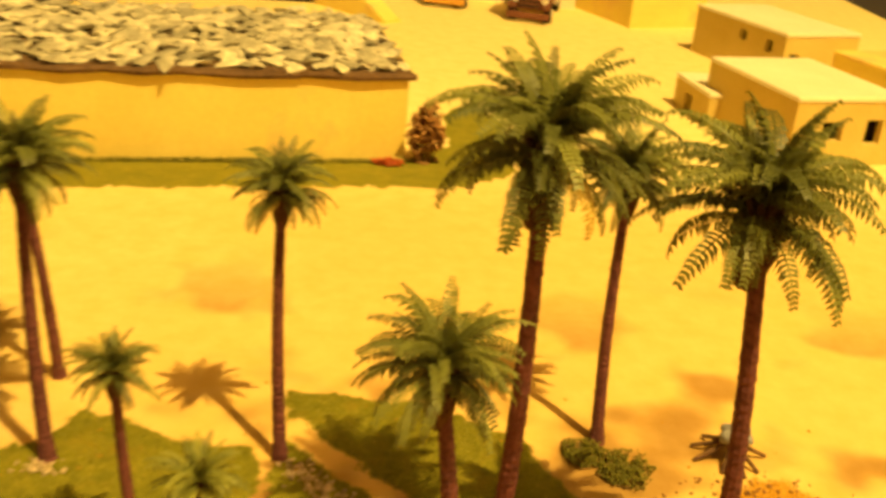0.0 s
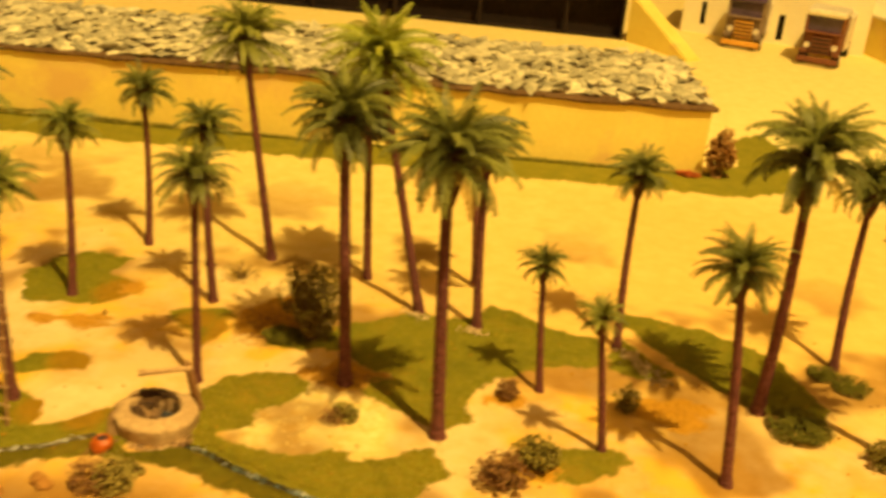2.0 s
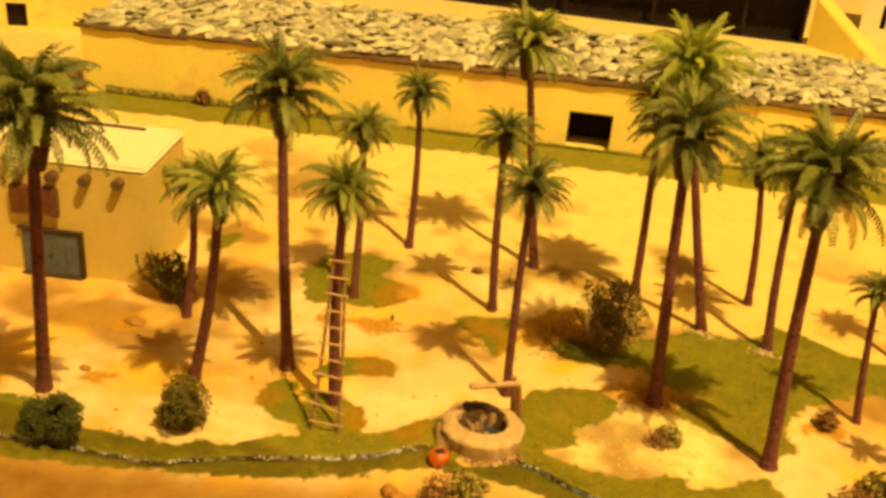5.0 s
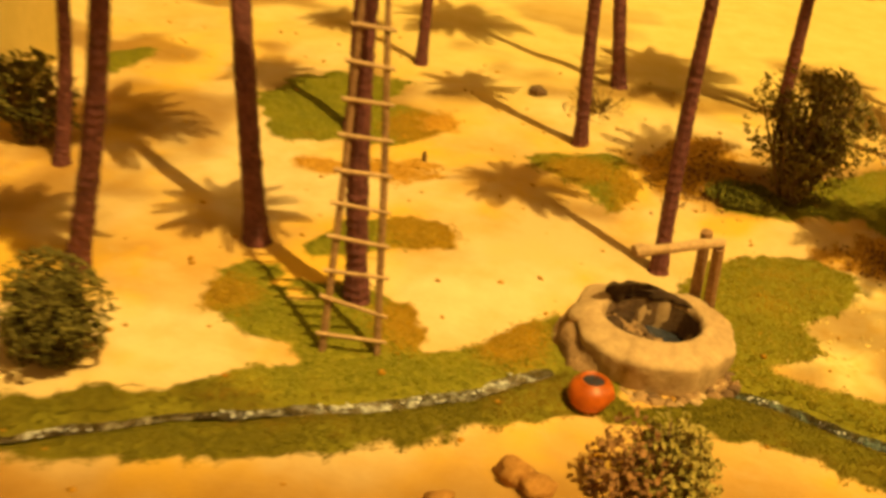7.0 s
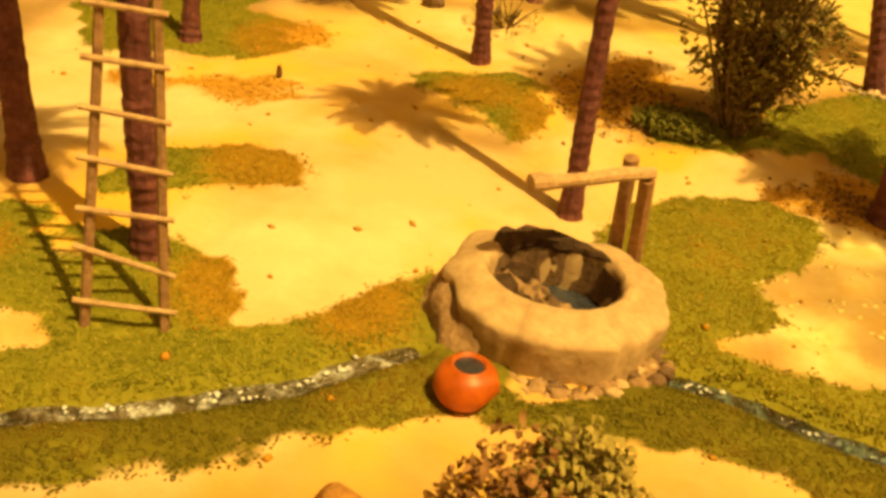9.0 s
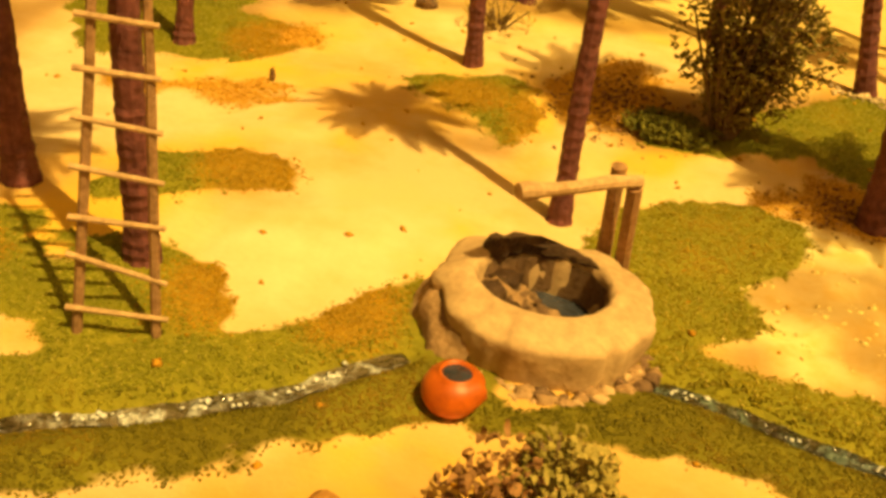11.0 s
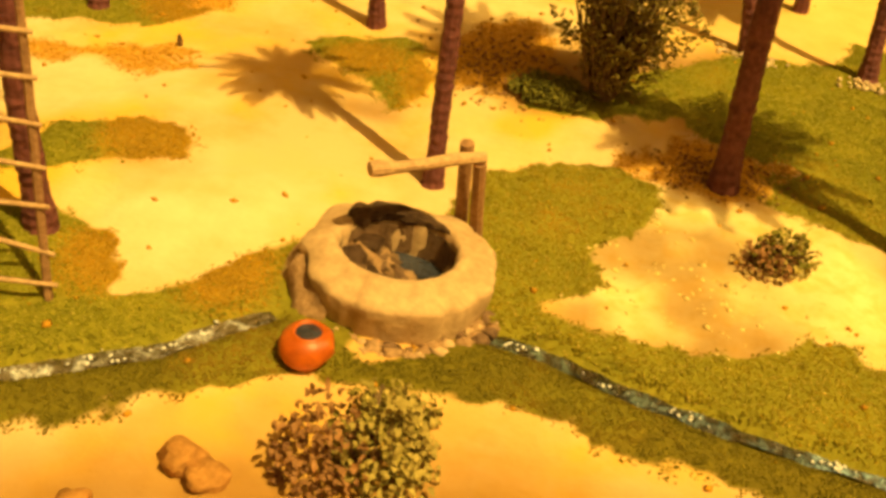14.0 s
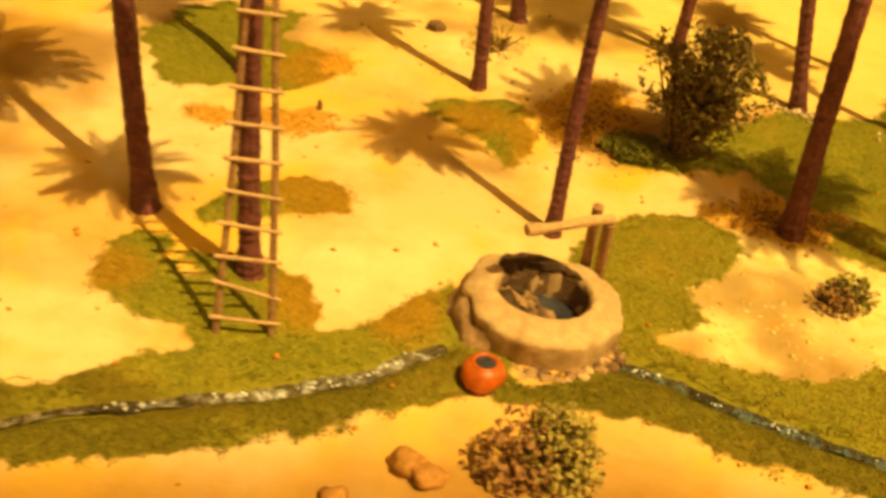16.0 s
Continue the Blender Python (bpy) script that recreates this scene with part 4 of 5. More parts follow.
        bmesh.ops.translate(bm, vec=(math.cos(a) * r, math.sin(a) * r * 0.93, 0.0026), verts=bm.verts[:])
        part("foot_stone", bm, (CLAY_BROWN, CLAY, CLAY_BROWN, CLAY_DARK)[k % 4], well, "", True)
    hoist = thing("well_hoist", -0.2705, 0.2215, ground_z(-0.27, 0.22) - 0.002, 0, "wooden hoist of two posts with a round beam over the well", "hoist")
    part("post", tube([(0.0025, 0.0078, 0), (0.0014, 0.0035, 0.018), (0, -0.0006, 0.0366)], [0.0022, 0.0020, 0.0019], 9, True, 0.06, 1), WOOD_POST, hoist)
    part("post", tube([(-0.0028, 0.0100, 0), (-0.0036, 0.0068, 0.019), (-0.0046, 0.0036, 0.0396)], [0.0022, 0.0020, 0.0020], 9, True, 0.06, 2), WOOD_POST, hoist)
    part("beam", tube([(0.0012, 0.0000, 0.0384), (-0.006, -0.0046, 0.0388), (-0.013, -0.0096, 0.0384), (-0.020, -0.0146, 0.0384), (-0.0240, -0.0172, 0.0388), (-0.0262, -0.0188, 0.0388)], [0.0015, 0.0018, 0.0016, 0.0017, 0.0023, 0.0019], 10, True, 0.08, 3), WOOD, hoist)


make_well()


def make_pot():
    pot_size = 0.94
    pot = thing("clay_pot", -0.3007, 0.1652, ground_z(-0.3007, 0.1652), 0, "small orange terracotta pot full of water on the grass", "pot")
    outline = [(0.0034, 0.0), (0.0058, 0.0010), (0.0071, 0.0034), (0.0073, 0.0054), (0.0067, 0.0074), (0.0054, 0.0088), (0.0044, 0.0091), (0.0043, 0.0096), (0.0037, 0.0096), (0.0034, 0.0085)]
    bm, rows = bmesh.new(), []
    for r, z in [(r * pot_size, z * pot_size) for r, z in outline]:
        ring = []
        for k in range(36):
            a = k / 36 * math.tau
            spout = max(0.0, 1 - abs(a - 6.05) / 0.35) * (0.0009 if 0.005 < z < 0.0085 else 0.0)
            rr = r * (1 + 0.03 * noise.noise(Vector((math.cos(a), math.sin(a), z * 200)))) + spout
            ring.append(bm.verts.new((rr * math.cos(a) + 0.06 * z, rr * math.sin(a) + 0.10 * z, z)))
        rows.append(ring)
    for a, b in zip(rows, rows[1:]):
        for k in range(36):
            bm.faces.new((a[k], a[(k + 1) % 36], b[(k + 1) % 36], b[k]))
    bm.faces.new(rows[0][::-1])
    bmesh.ops.recalc_face_normals(bm, faces=bm.faces[:])
    part("body", bm, TERRACOTTA, pot, "", True)
    bm = bmesh.new()
    bmesh.ops.create_circle(bm, cap_ends=True, segments=24, radius=0.0035)
    bmesh.ops.translate(bm, vec=(0.0005, 0.0008, 0.0083), verts=bm.verts[:])
    part("water_surface", bm, WELL_WATER, pot, "dark glinting water in the mouth")


make_pot()


def make_ladder():
    foot, head = (Vector((-0.3841, 0.1604, 0)), Vector((-0.3673, 0.1643, 0))), (Vector((-0.3824, 0.1805, 0.113)), Vector((-0.3766, 0.1842, 0.113)))
    z = ground_z(-0.379, 0.168) - 0.001
    ladder = thing("ladder", -0.379, 0.168, z, 0, "thin wooden pole ladder leaning against a palm trunk", "ladder")
    base = Vector((-0.379, 0.168, 0))
    for a, b, s in ((foot[0], head[0], 1), (foot[1], head[1], 2)):
        part("rail", tube([a - base, (a + b) / 2 - base + Vector((0.0006, 0, 0)), b - base], [0.0012, 0.0011, 0.0009], 7, True, 0.08, s), WOOD_RAIL, ladder)
    rnd = random.Random(2)
    for i in range(11):
        s = 0.055 + i * 0.092
        a, b = foot[0].lerp(head[0], s) - base, foot[1].lerp(head[1], s) - base
        over = (b - a).normalized() * 0.0026
        front = Vector((0.0006, -0.0012, 0))
        tilt = Vector((0, 0, rnd.uniform(-0.0014, -0.0006) if i != 1 else -0.0030))
        part("rung", tube([a - over + front - tilt, b + over + front + tilt], [0.00072, 0.00062], 7, True, 0.06, i), WOOD, ladder)


make_ladder()


# ---------------------------------------------------------------- shrubs
def shrub(name, x, y, width, height, material, label, seed, count=900, leaf=0.0016, stems=7, vase=0.0, depth=None, low=0.0, category="shrub", flat=0.45):
    """Twigs from one root and a crown of many small leaves in uneven tufts; vase: narrow at the foot."""
    rnd = np.random.RandomState(seed)
    z = ground_z(x, y) - 0.001
    bush = thing(name, x, y, z, 0, label, category)
    pick = random.Random(seed)
    tufts = []
    for k in range(stems):
        a, t = k / stems * math.tau + pick.uniform(-0.3, 0.3), pick.uniform(0.25, 1.0)
        end = Vector((math.cos(a) * width * 0.42 * t, math.sin(a) * (depth or width) * 0.42 * t, height * pick.uniform(0.55, 0.92)))
        root = Vector((math.cos(a), math.sin(a), 0)) * width * 0.06
        bend = root.lerp(end, 0.5) + Vector((pick.uniform(-1, 1), pick.uniform(-1, 1), 0.4)) * width * 0.05
        thin = max(0.0004, width * 0.012)
        part("stem", tube([root, bend, end], [thin * 1.4, thin, thin * 0.5], 5, True, 0.1, k), TWIG, bush)
    u = rnd.normal(size=(count, 3))
    u /= np.linalg.norm(u, axis=1)[:, None]
    rad = rnd.rand(count) ** 0.42
    p = u * rad[:, None]
    keep = np.array([noise.noise(Vector(q) * 2.2 + Vector((seed, 0, 0))) for q in p]) > -0.16
    p = p[keep]
    wob = np.array([1 + 0.35 * noise.noise(Vector(q) * 1.6 + Vector((0, seed, 3))) for q in p])
    zz = 0.5 + 0.5 * p[:, 2] * wob
    taper = 1 - vase * np.clip(1 - zz / 0.55, 0, 1)
    spots = np.stack([p[:, 0] * wob * width / 2 * taper, p[:, 1] * wob * (depth or width) / 2 * taper, (low + (1 - low) * zz) * height], 1)
    spots[:, 2] = np.maximum(spots[:, 2], leaf * 0.4)
    sizes = rnd.uniform(0.55, 1.25, len(spots)) * leaf
    scattered("foliage", spots, sizes, material, flat, seed, bush)
    return bush


def curled_tuft(x, y, width, depth, height, tones, label, seed, count, long=0.0045, wide=0.0013):
    """A low straggling plant: curled strap leaves round short twigs; tones: a material and its share of the leaves each."""
    rnd = np.random.RandomState(seed)
    tuft = thing("shrub", x, y, ground_z(x, y) - 0.0005, 0, label, "shrub")
    pick = random.Random(seed)
    for k in range(9):
        a, t = k / 9 * math.tau + pick.uniform(-0.3, 0.3), pick.uniform(0.3, 0.9)
        end = Vector((math.cos(a) * width * 0.45 * t, math.sin(a) * depth * 0.45 * t, height * pick.uniform(0.4, 0.8)))
        part("stem", tube([Vector((0, 0, 0)), end * 0.5 + Vector((0, 0, height * 0.12)), end], [0.0006, 0.0005, 0.0003], 5, True, 0.1, k), TWIG, tuft)
    steps = 6
    for material, share, (mx, my) in tones:
        n = int(count * share)
        bm = bmesh.new()
        for k in range(n):
            a, r = rnd.rand() * math.tau, rnd.rand() ** 0.5
            foot = Vector((math.cos(a) * r * width * 0.36 + mx, math.sin(a) * r * depth * 0.36 + my, height * (1 - r * r * 0.6) * rnd.uniform(0.05, 0.95)))
            turn, lift, curl = rnd.rand() * math.tau, rnd.uniform(-0.2, 1.1), rnd.uniform(1.2, 4.2) * (1 if rnd.rand() < 0.75 else -1)
            out, side, p = Vector((math.cos(turn), math.sin(turn), 0)), Vector((-math.sin(turn), math.cos(turn), 0)), foot
            size, half, last = long * rnd.uniform(0.6, 1.3), wide * rnd.uniform(0.35, 0.6), None
            for i in range(steps + 1):
                w = half * math.sin(math.pi * (0.15 + 0.8 * i / steps))
                row = [bm.verts.new(p + side * w + Vector((0, 0, 0.3 * w))), bm.verts.new(p), bm.verts.new(p - side * w + Vector((0, 0, 0.3 * w)))]
                if last:
                    bm.faces.new((last[0], row[0], row[1], last[1]))
                    bm.faces.new((last[1], row[1], row[2], last[2]))
                last = row
                p = p + (out * math.cos(lift) + Vector((0, 0, math.sin(lift)))) * (size / steps)
                lift -= curl / steps
        for v in bm.verts:
            v.co.z = max(v.co.z, 0.0003)
        part("foliage", bm, material, tuft, "", True)
    return tuft


def make_shrubs():
    curled_tuft(-0.2765, 0.1350, 0.031, 0.028, 0.026, [(LEAF_SAGE, 0.38, (0.0040, 0.0)), (LEAF_OLIVE, 0.28, (0.001, 0.004)), (LEAF_BROWN, 0.34, (-0.0100, -0.003))], "low straggly shrub of curled pale olive and brown leaves", 4, 900, 0.0032, 0.0014)
    curled_tuft(-0.2745, 0.1540, 0.024, 0.014, 0.009, [(LEAF_OLIVE, 0.6, (0.0, 0.0)), (LEAF_SAGE, 0.4, (0.002, 0.0))], "low olive tuft at the foot of the well", 24, 150, 0.0036, 0.0017)
    curled_tuft(-0.1775, 0.2500, 0.026, 0.020, 0.014, [(LEAF_MOSS, 0.50, (0.001, 0.003)), (LEAF_SAGE, 0.25, (0.002, 0.001)), (LEAF_BROWN, 0.25, (-0.004, -0.004))], "small leafy green tuft with pale buds on sand", 6, 420, 0.0028, 0.0015)
    shrub("shrub", -0.515, 0.081, 0.040, 0.029, LEAF_BOX, "dense dark green boxy shrub on the turf", 1, 9000, 0.0008, 6, 0.05, 0.034)
    shrub("shrub", -0.455, 0.126, 0.031, 0.037, LEAF_DARK, "dense dark round shrub at a palm foot", 2, 6500, 0.0008, 8, 0.1)
    shrub("bush", -0.238, 0.340, 0.054, 0.062, LEAF_BUSH, "large dark leafy bush with many thin stems", 3, 5600, 0.0012, 46, 0.35, 0.044, 0.05, "bush")
    shrub("shrub", -0.258, 0.332, 0.034, 0.007, LEAF_MOSS, "low dark green ground cover beside the bush", 23, 2600, 0.0008, 3, 0.0, 0.026)
    shrub("shrub", 0.000, 0.336, 0.018, 0.022, LEAF_OLIVE, "small upright olive plant on rusty sand", 7, 420, 0.0014, 5, 0.3)
    shrub("shrub", -0.081, 0.319, 0.018, 0.014, LEAF_BROWN, "small reddish brown dry tuft", 8, 420, 0.0013, 5, 0.1)
    shrub("shrub", 0.156, 0.431, 0.031, 0.007, LEAF_MOSS, "low round olive cushion plant", 9, 1600, 0.0009, 4, 0.0)
    shrub("shrub", 0.137, 0.443, 0.025, 0.006, LEAF_MOSS, "low round green cushion plant at a palm foot", 10, 1300, 0.0009, 4, 0.0)
    shrub("shrub", 0.116, 0.358, 0.046, 0.010, LEAF_MOSS, "broad flat dark green cushion plant", 11, 3800, 0.0010, 5, 0.0)
    shrub("shrub", -0.558, 0.258, 0.056, 0.044, LEAF_DARK, "loose dark shrub against the corner of the house", 12, 1500, 0.0016, 18, 0.35, 0.022)
    shrub("shrub", 0.170, 0.340, 0.026, 0.018, LEAF_OLIVE, "small olive shrub at a palm foot", 13, 700, 0.0014, 5, 0.1)
    shrub("shrub", 0.262, 0.374, 0.030, 0.014, LEAF_OLIVE, "low olive shrub on rusty ground", 14, 700, 0.0014, 5, 0.1)
    shrub("shrub", -0.062, 0.224, 0.036, 0.020, LEAF_BROWN, "brown and olive bushy shrub near the brook", 15, 900, 0.0013, 9, 0.2)
    shrub("shrub", -0.046, 0.252, 0.030, 0.020, LEAF_OLIVE, "olive ground shrub beside a brown one", 25, 900, 0.0016, 5, 0.1)
    shrub("shrub", 0.044, 0.884, 0.034, 0.060, LEAF_RUST, "reddish brown climbing shrub at the corner of the long wall", 16, 900, 0.0034, 9, 0.1, 0.03)
    shrub("flower_tuft", 0.012, 0.868, 0.034, 0.008, FLOWER_RED, "small red flowering tuft at the wall foot", 26, 160, 0.0022, 4, 0.0, 0.012, 0.0, "flowers")
    shrub("shrub", -0.975, 0.648, 0.026, 0.026, LEAF_BROWN, "dry brown tuft at the end of the long wall", 17, 260, 0.0030, 6, 0.1)
    shrub("shrub", -0.815, 0.684, 0.020, 0.020, LEAF_BROWN, "dry brown tuft at the foot of the long wall", 18, 220, 0.0028, 6, 0.1)
    shrub("shrub", -0.332, 0.412, 0.036, 0.014, FROND_DRY, "dry straw tuft of pale grass", 19, 260, 0.0009, 22, 0.0)


make_shrubs()


# ---------------------------------------------------------------- stones and the fire
def stone(x, y, sx, sy, sz, material, label, seed):
    ob = solid("stone", lump((sx, sy, sz), seed, 0.22, 3), material, label, "stone", "", "loose stones", True)
    ob.location = (x, y, ground_z(x, y) + sz * 0.55)
    return ob


stone(-0.3150, 0.1245, 0.0050, 0.0044, 0.0042, ORANGE_STONE, "tan sandy stone half sunk in sand", 3)
stone(-0.3078, 0.1212, 0.0046, 0.0036, 0.0030, ORANGE_STONE, "small tan sandy stone beside another", 7)
stone(-0.3305, 0.1075, 0.0044, 0.0036, 0.0030, ORANGE_STONE, "small tan sandy stone sunk in dry sand", 9)
stone(-0.366, 0.4210, 0.0042, 0.0036, 0.0034, CLAY_DARK, "small dark stone on the sand", 11)
stone(-0.558, 0.2160, 0.0078, 0.0050, 0.0020, ORANGE_STONE, "small brown stone by the house path", 13)
stone(-0.5480, 0.1500, 0.0040, 0.0028, 0.0016, ORANGE_STONE, "small brown stone by a palm foot", 17)
stone(-0.3965, 0.3120, 0.0010, 0.0010, 0.0034, WOOD_DARK, "dark upright splinter on rusty litter", 19)


def make_fire():
    fire = thing("campfire", 0.216, 0.452, ground_z(0.216, 0.452), 0, "unlit campfire of crossed dark sticks around a grey sack", "campfire")
    rnd = random.Random(6)
    for k in range(9):
        a = k / 9 * math.tau + rnd.uniform(-0.2, 0.2)
        d = Vector((math.cos(a), math.sin(a), 0))
        n = rnd.uniform(0.013, 0.022)
        part("stick", tube([d * n + Vector((0, 0, 0.001)), d * n * 0.4 + Vector((0, 0, 0.007)), d * -0.002 + Vector((0, 0, 0.013))], [0.0011, 0.0013, 0.0012], 6, True, 0.12, k), WOOD_DARK, fire)
    bm = lump((0.0085, 0.0068, 0.0060), 5, 0.22, 3)
    bmesh.ops.translate(bm, vec=(0.001, 0, 0.0150), verts=bm.verts[:])
    part("sack", bm, GREY_CLOTH, fire, "pale grey sack", True)


make_fire()


# ---------------------------------------------------------------- the mud house
def make_house():
    turn = math.degrees(math.atan2(0.026, 0.104))
    house = thing("mud_house", -0.585, 0.2715, -0.004, turn, "flat-roofed mud-plaster house with round beam ends", "house")
    w, d, h = 0.215, 0.088, 0.101
    door_l, door_r, door_t = -0.104, -0.055, 0.041
    wall = holed_wall(w, h - 0.006, 0.010, [(w + door_l, w + door_r, 0.0, door_t)])
    bmesh.ops.translate(wall, vec=(-w, 0, 0), verts=wall.verts[:])
    part("front_wall", wall, PLASTER_MUD, house)
    lean = Matrix.Rotation(radians(4), 4, "Z")
    part("side_wall", box((-0.010, 0.0105, 0), (-0.0005, d + 0.008, h - 0.0063), 0.002, lean), PLASTER_MUD, house)
    part("side_wall", box((-w, 0.0105, 0), (-w + 0.010, d, h - 0.0063), 0.002), PLASTER_MUD, house)
    part("back_wall", box((-w + 0.0105, d - 0.010, 0), (-0.0175, d, h - 0.0063), 0.002), PLASTER_MUD, house)
    slab = bmesh.new()
    edge = [(-w - 0.001, -0.0005), (0.0, -0.0005), (-0.0062, d + 0.009), (-w - 0.001, d + 0.009)]
    low, high = [slab.verts.new((x, y, h - 0.006)) for x, y in edge], [slab.verts.new((x, y, h - 0.001)) for x, y in edge]
    slab.faces.new(low[::-1])
    slab.faces.new(high)
    for k in range(4):
        slab.faces.new((low[k], low[(k + 1) % 4], high[(k + 1) % 4], high[k]))
    bmesh.ops.bevel(slab, geom=slab.edges[:], offset=0.0022, segments=3, affect="EDGES")
    roof = part("roof", slab, PLASTER_PALE, house, "pale flat roof")
    part("roof_board", box((-w + 0.02, d - 0.006, h - 0.0008), (-0.035, d - 0.003, h + 0.0012), 0.0004), WOOD_DARK, roof, "thin dark board along the roof edge")
    for x in (-0.021, -0.047, -0.073, -0.099, -0.125, -0.151, -0.177):
        part("beam_end", tube([(x, 0.004, h - 0.0135), (x, -0.0045, h - 0.0138), (x, -0.0085, h - 0.0135)], [0.0043, 0.0042, 0.0038], 9, True, 0.06, int(x * -1000)), WOOD_DARK, house, "dark round roof beam")
    part("beam_end", tube([(-0.008, 0.042, h - 0.0175), (0.0025, 0.042, h - 0.018), (0.0060, 0.042, h - 0.0175)], [0.0043, 0.0042, 0.0038], 9, True, 0.06, 5), WOOD_DARK, house, "dark round roof beam")
    door = part("door", box((door_l + 0.001, -0.0025, -0.002), (door_r - 0.001, 0.004, door_t - 0.001), 0.0008), DOOR_PAINT, house, "grey-blue plank door")
    for k in range(1, 4):
        x = door_l + (door_r - door_l) * k / 4
        part("batten", box((x - 0.0003, -0.0029, 0), (x + 0.0003, -0.0022, door_t - 0.002)), DOOR_PAINT, door)
    part("door_handle", lump((0.0014, 0.0012, 0.0018), 4, 0.1, 2), WOOD_DARK, door, "dark knob").location = ((door_l + door_r) / 2, -0.0035, 0.022)
    # Right post and top strip carry the door's edge shadow as near-black colour.
    part("door_edge_strip", box((door_r - 0.0012, -0.004, -0.002), (door_r + 0.0016, 0.003, door_t + 0.0012), 0.0006), DOOR_EDGE, house, "door post darkened with shade")
    part("door_edge_strip", box((door_l - 0.002, -0.004, door_t - 0.0008), (door_r - 0.0013, 0.003, door_t + 0.0008), 0.0004), DOOR_EDGE, house, "near-black strip for the shadow over the door")
    shutter = part("shutter", box((-0.1065, -0.0030, 0.0545), (-0.0705, 0.0, 0.0775), 0.0012), SHUTTER, house, "dark brown board shutter over the door")
    for k in range(5):
        x = -0.1080 + k * 0.0078
        part("board", box((x, -0.0052, 0.0535 + 0.0008 * (k % 2)), (x + 0.0075, -0.0031, 0.0780 - 0.0009 * ((k + 1) % 3)), 0.0007), SHUTTER, shutter)
    part("threshold", box((door_l, -0.006, 0.001), (door_r, -0.0026, 0.0038), 0.0006), DOOR_EDGE, house, "dark threshold")


make_house()


# ---------------------------------------------------------------- the long stone-roofed building
def make_long_building():
    dx, dy = WALL_B[0] - WALL_A[0], WALL_B[1] - WALL_A[1]
    length, turn = math.hypot(dx, dy), math.degrees(math.atan2(dy, dx))
    h, d = 0.081, 0.235
    hall = thing("long_building", *WALL_A, -0.003, turn, "long ochre plaster building roofed with rough stones", "building")
    a, b, top = 0.5955, 0.6465, 0.048
    part("front_wall", holed_wall(length, h, 0.014, [(a, b, 0.005, top)]), PLASTER, hall)
    part("side_wall", box((0, 0.0145, 0), (0.014, d, h - 0.0003), 0.001), PLASTER, hall)
    part("side_wall", box((length - 0.0142, 0.0145, 0), (length - 0.0004, d, h - 0.0003), 0.001), PLASTER, hall)
    part("back_wall", box((0.0145, d - 0.014, 0), (length - 0.0147, d, h - 0.0003), 0.001), PLASTER, hall)
    part("window_frame", box((a + 0.0005, 0.006, top - 0.003), (b - 0.0005, 0.013, top - 0.0002)), WOOD_DARK, hall, "near-black strip for the shadow over the door of the opening")
    # Added near-black sheet gives the opening its inner shade.
    part("shade_partition", box((a - 0.03, 0.05, 0.001), (b + 0.03, 0.054, h - 0.001)), INNER_SHADE, hall, "near-black sheet for the shade inside")
    roof = part("roof_deck", box((-0.004, -0.0015, h), (length + 0.004, d + 0.004, h + 0.005), 0.001), BARK, hall, "dark boards under the roof stones")
    rnd = random.Random(12)
    u = -0.006
    while u < length:
        n = rnd.uniform(0.05, 0.12)
        e = min(u + n, length + 0.006)
        drop = rnd.uniform(-0.0012, 0.001)
        part("eave_board", tube([(u, -0.0022, h + 0.003 + drop), ((u + e) / 2, -0.0028, h + 0.0025 + drop + rnd.uniform(-0.0012, 0.001)), (e, -0.0022, h + 0.003 + drop)], [0.0028, 0.0036, 0.0028], 6, True, 0.3, int(u * 999)), BARK, roof, "dark ragged bark eave")
        u = e - 0.002
    shapes = []
    for k in range(8):
        bm = lump((0.0145, 0.0072, 0.0026), k + 60, 0.34, 1)
        for v in bm.verts:
            v.co.z = max(v.co.z, -0.003)
        shapes.append(mesh_of("roof_stone", bm, ROOF_STONE))
    spots = []
    rows = 19
    for j in range(rows):
        v = 0.010 + j * (d - 0.010) / (rows - 1)
        n = 62
        for i in range(n):
            uu = (i + 0.5 * (j % 2) + rnd.uniform(-0.3, 0.3)) / n * (length + 0.004) - 0.002
            spots.append((uu, v + rnd.uniform(-0.005, 0.005), h + 0.0066 + 0.002 * v / d + rnd.uniform(-0.001, 0.002), rnd.gauss(55, 38), rnd.uniform(-24, 24), rnd.uniform(-18, 18), rnd.uniform(0.65, 1.35)))
    near, rest = spots[:290], spots[290:]
    for u, v, z, t, rx, ry, s in near:
        ob = part("roof_stone", rnd.choice(shapes), None, roof)
        ob.matrix_basis = pose(u, v, z, rx, ry, t) @ Matrix.Diagonal((s, s, s, 1))
    bm = bmesh.new()
    for u, v, z, t, rx, ry, s in rest:
        n0 = len(bm.verts)
        bm.from_mesh(rnd.choice(shapes))
        bm.verts.ensure_lookup_table()
        m = pose(u, v, z, rx, ry, t) @ Matrix.Diagonal((s, s, s, 1))
        for w in bm.verts[n0:]:
            w.co = m @ w.co
    tagged(part("roof_rubble", bm, ROOF_STONE_REST, roof), kind="stuff")
    # Narrow strip of dark crumbs at the wall foot, taller toward its start.
    rnd = np.random.RandomState(31)
    u = rnd.uniform(0.03, length + 0.01, 6000)
    u = u[rnd.rand(6000) < 0.55 + 0.45 * lattice(u, u * 0, 0.05, 5)]
    v = -0.0035 - np.abs(rnd.normal(0, 0.0022, len(u)))
    c, s = math.cos(radians(turn)), math.sin(radians(turn))
    x, y = WALL_A[0] + u * c - v * s, WALL_A[1] + u * s + v * c
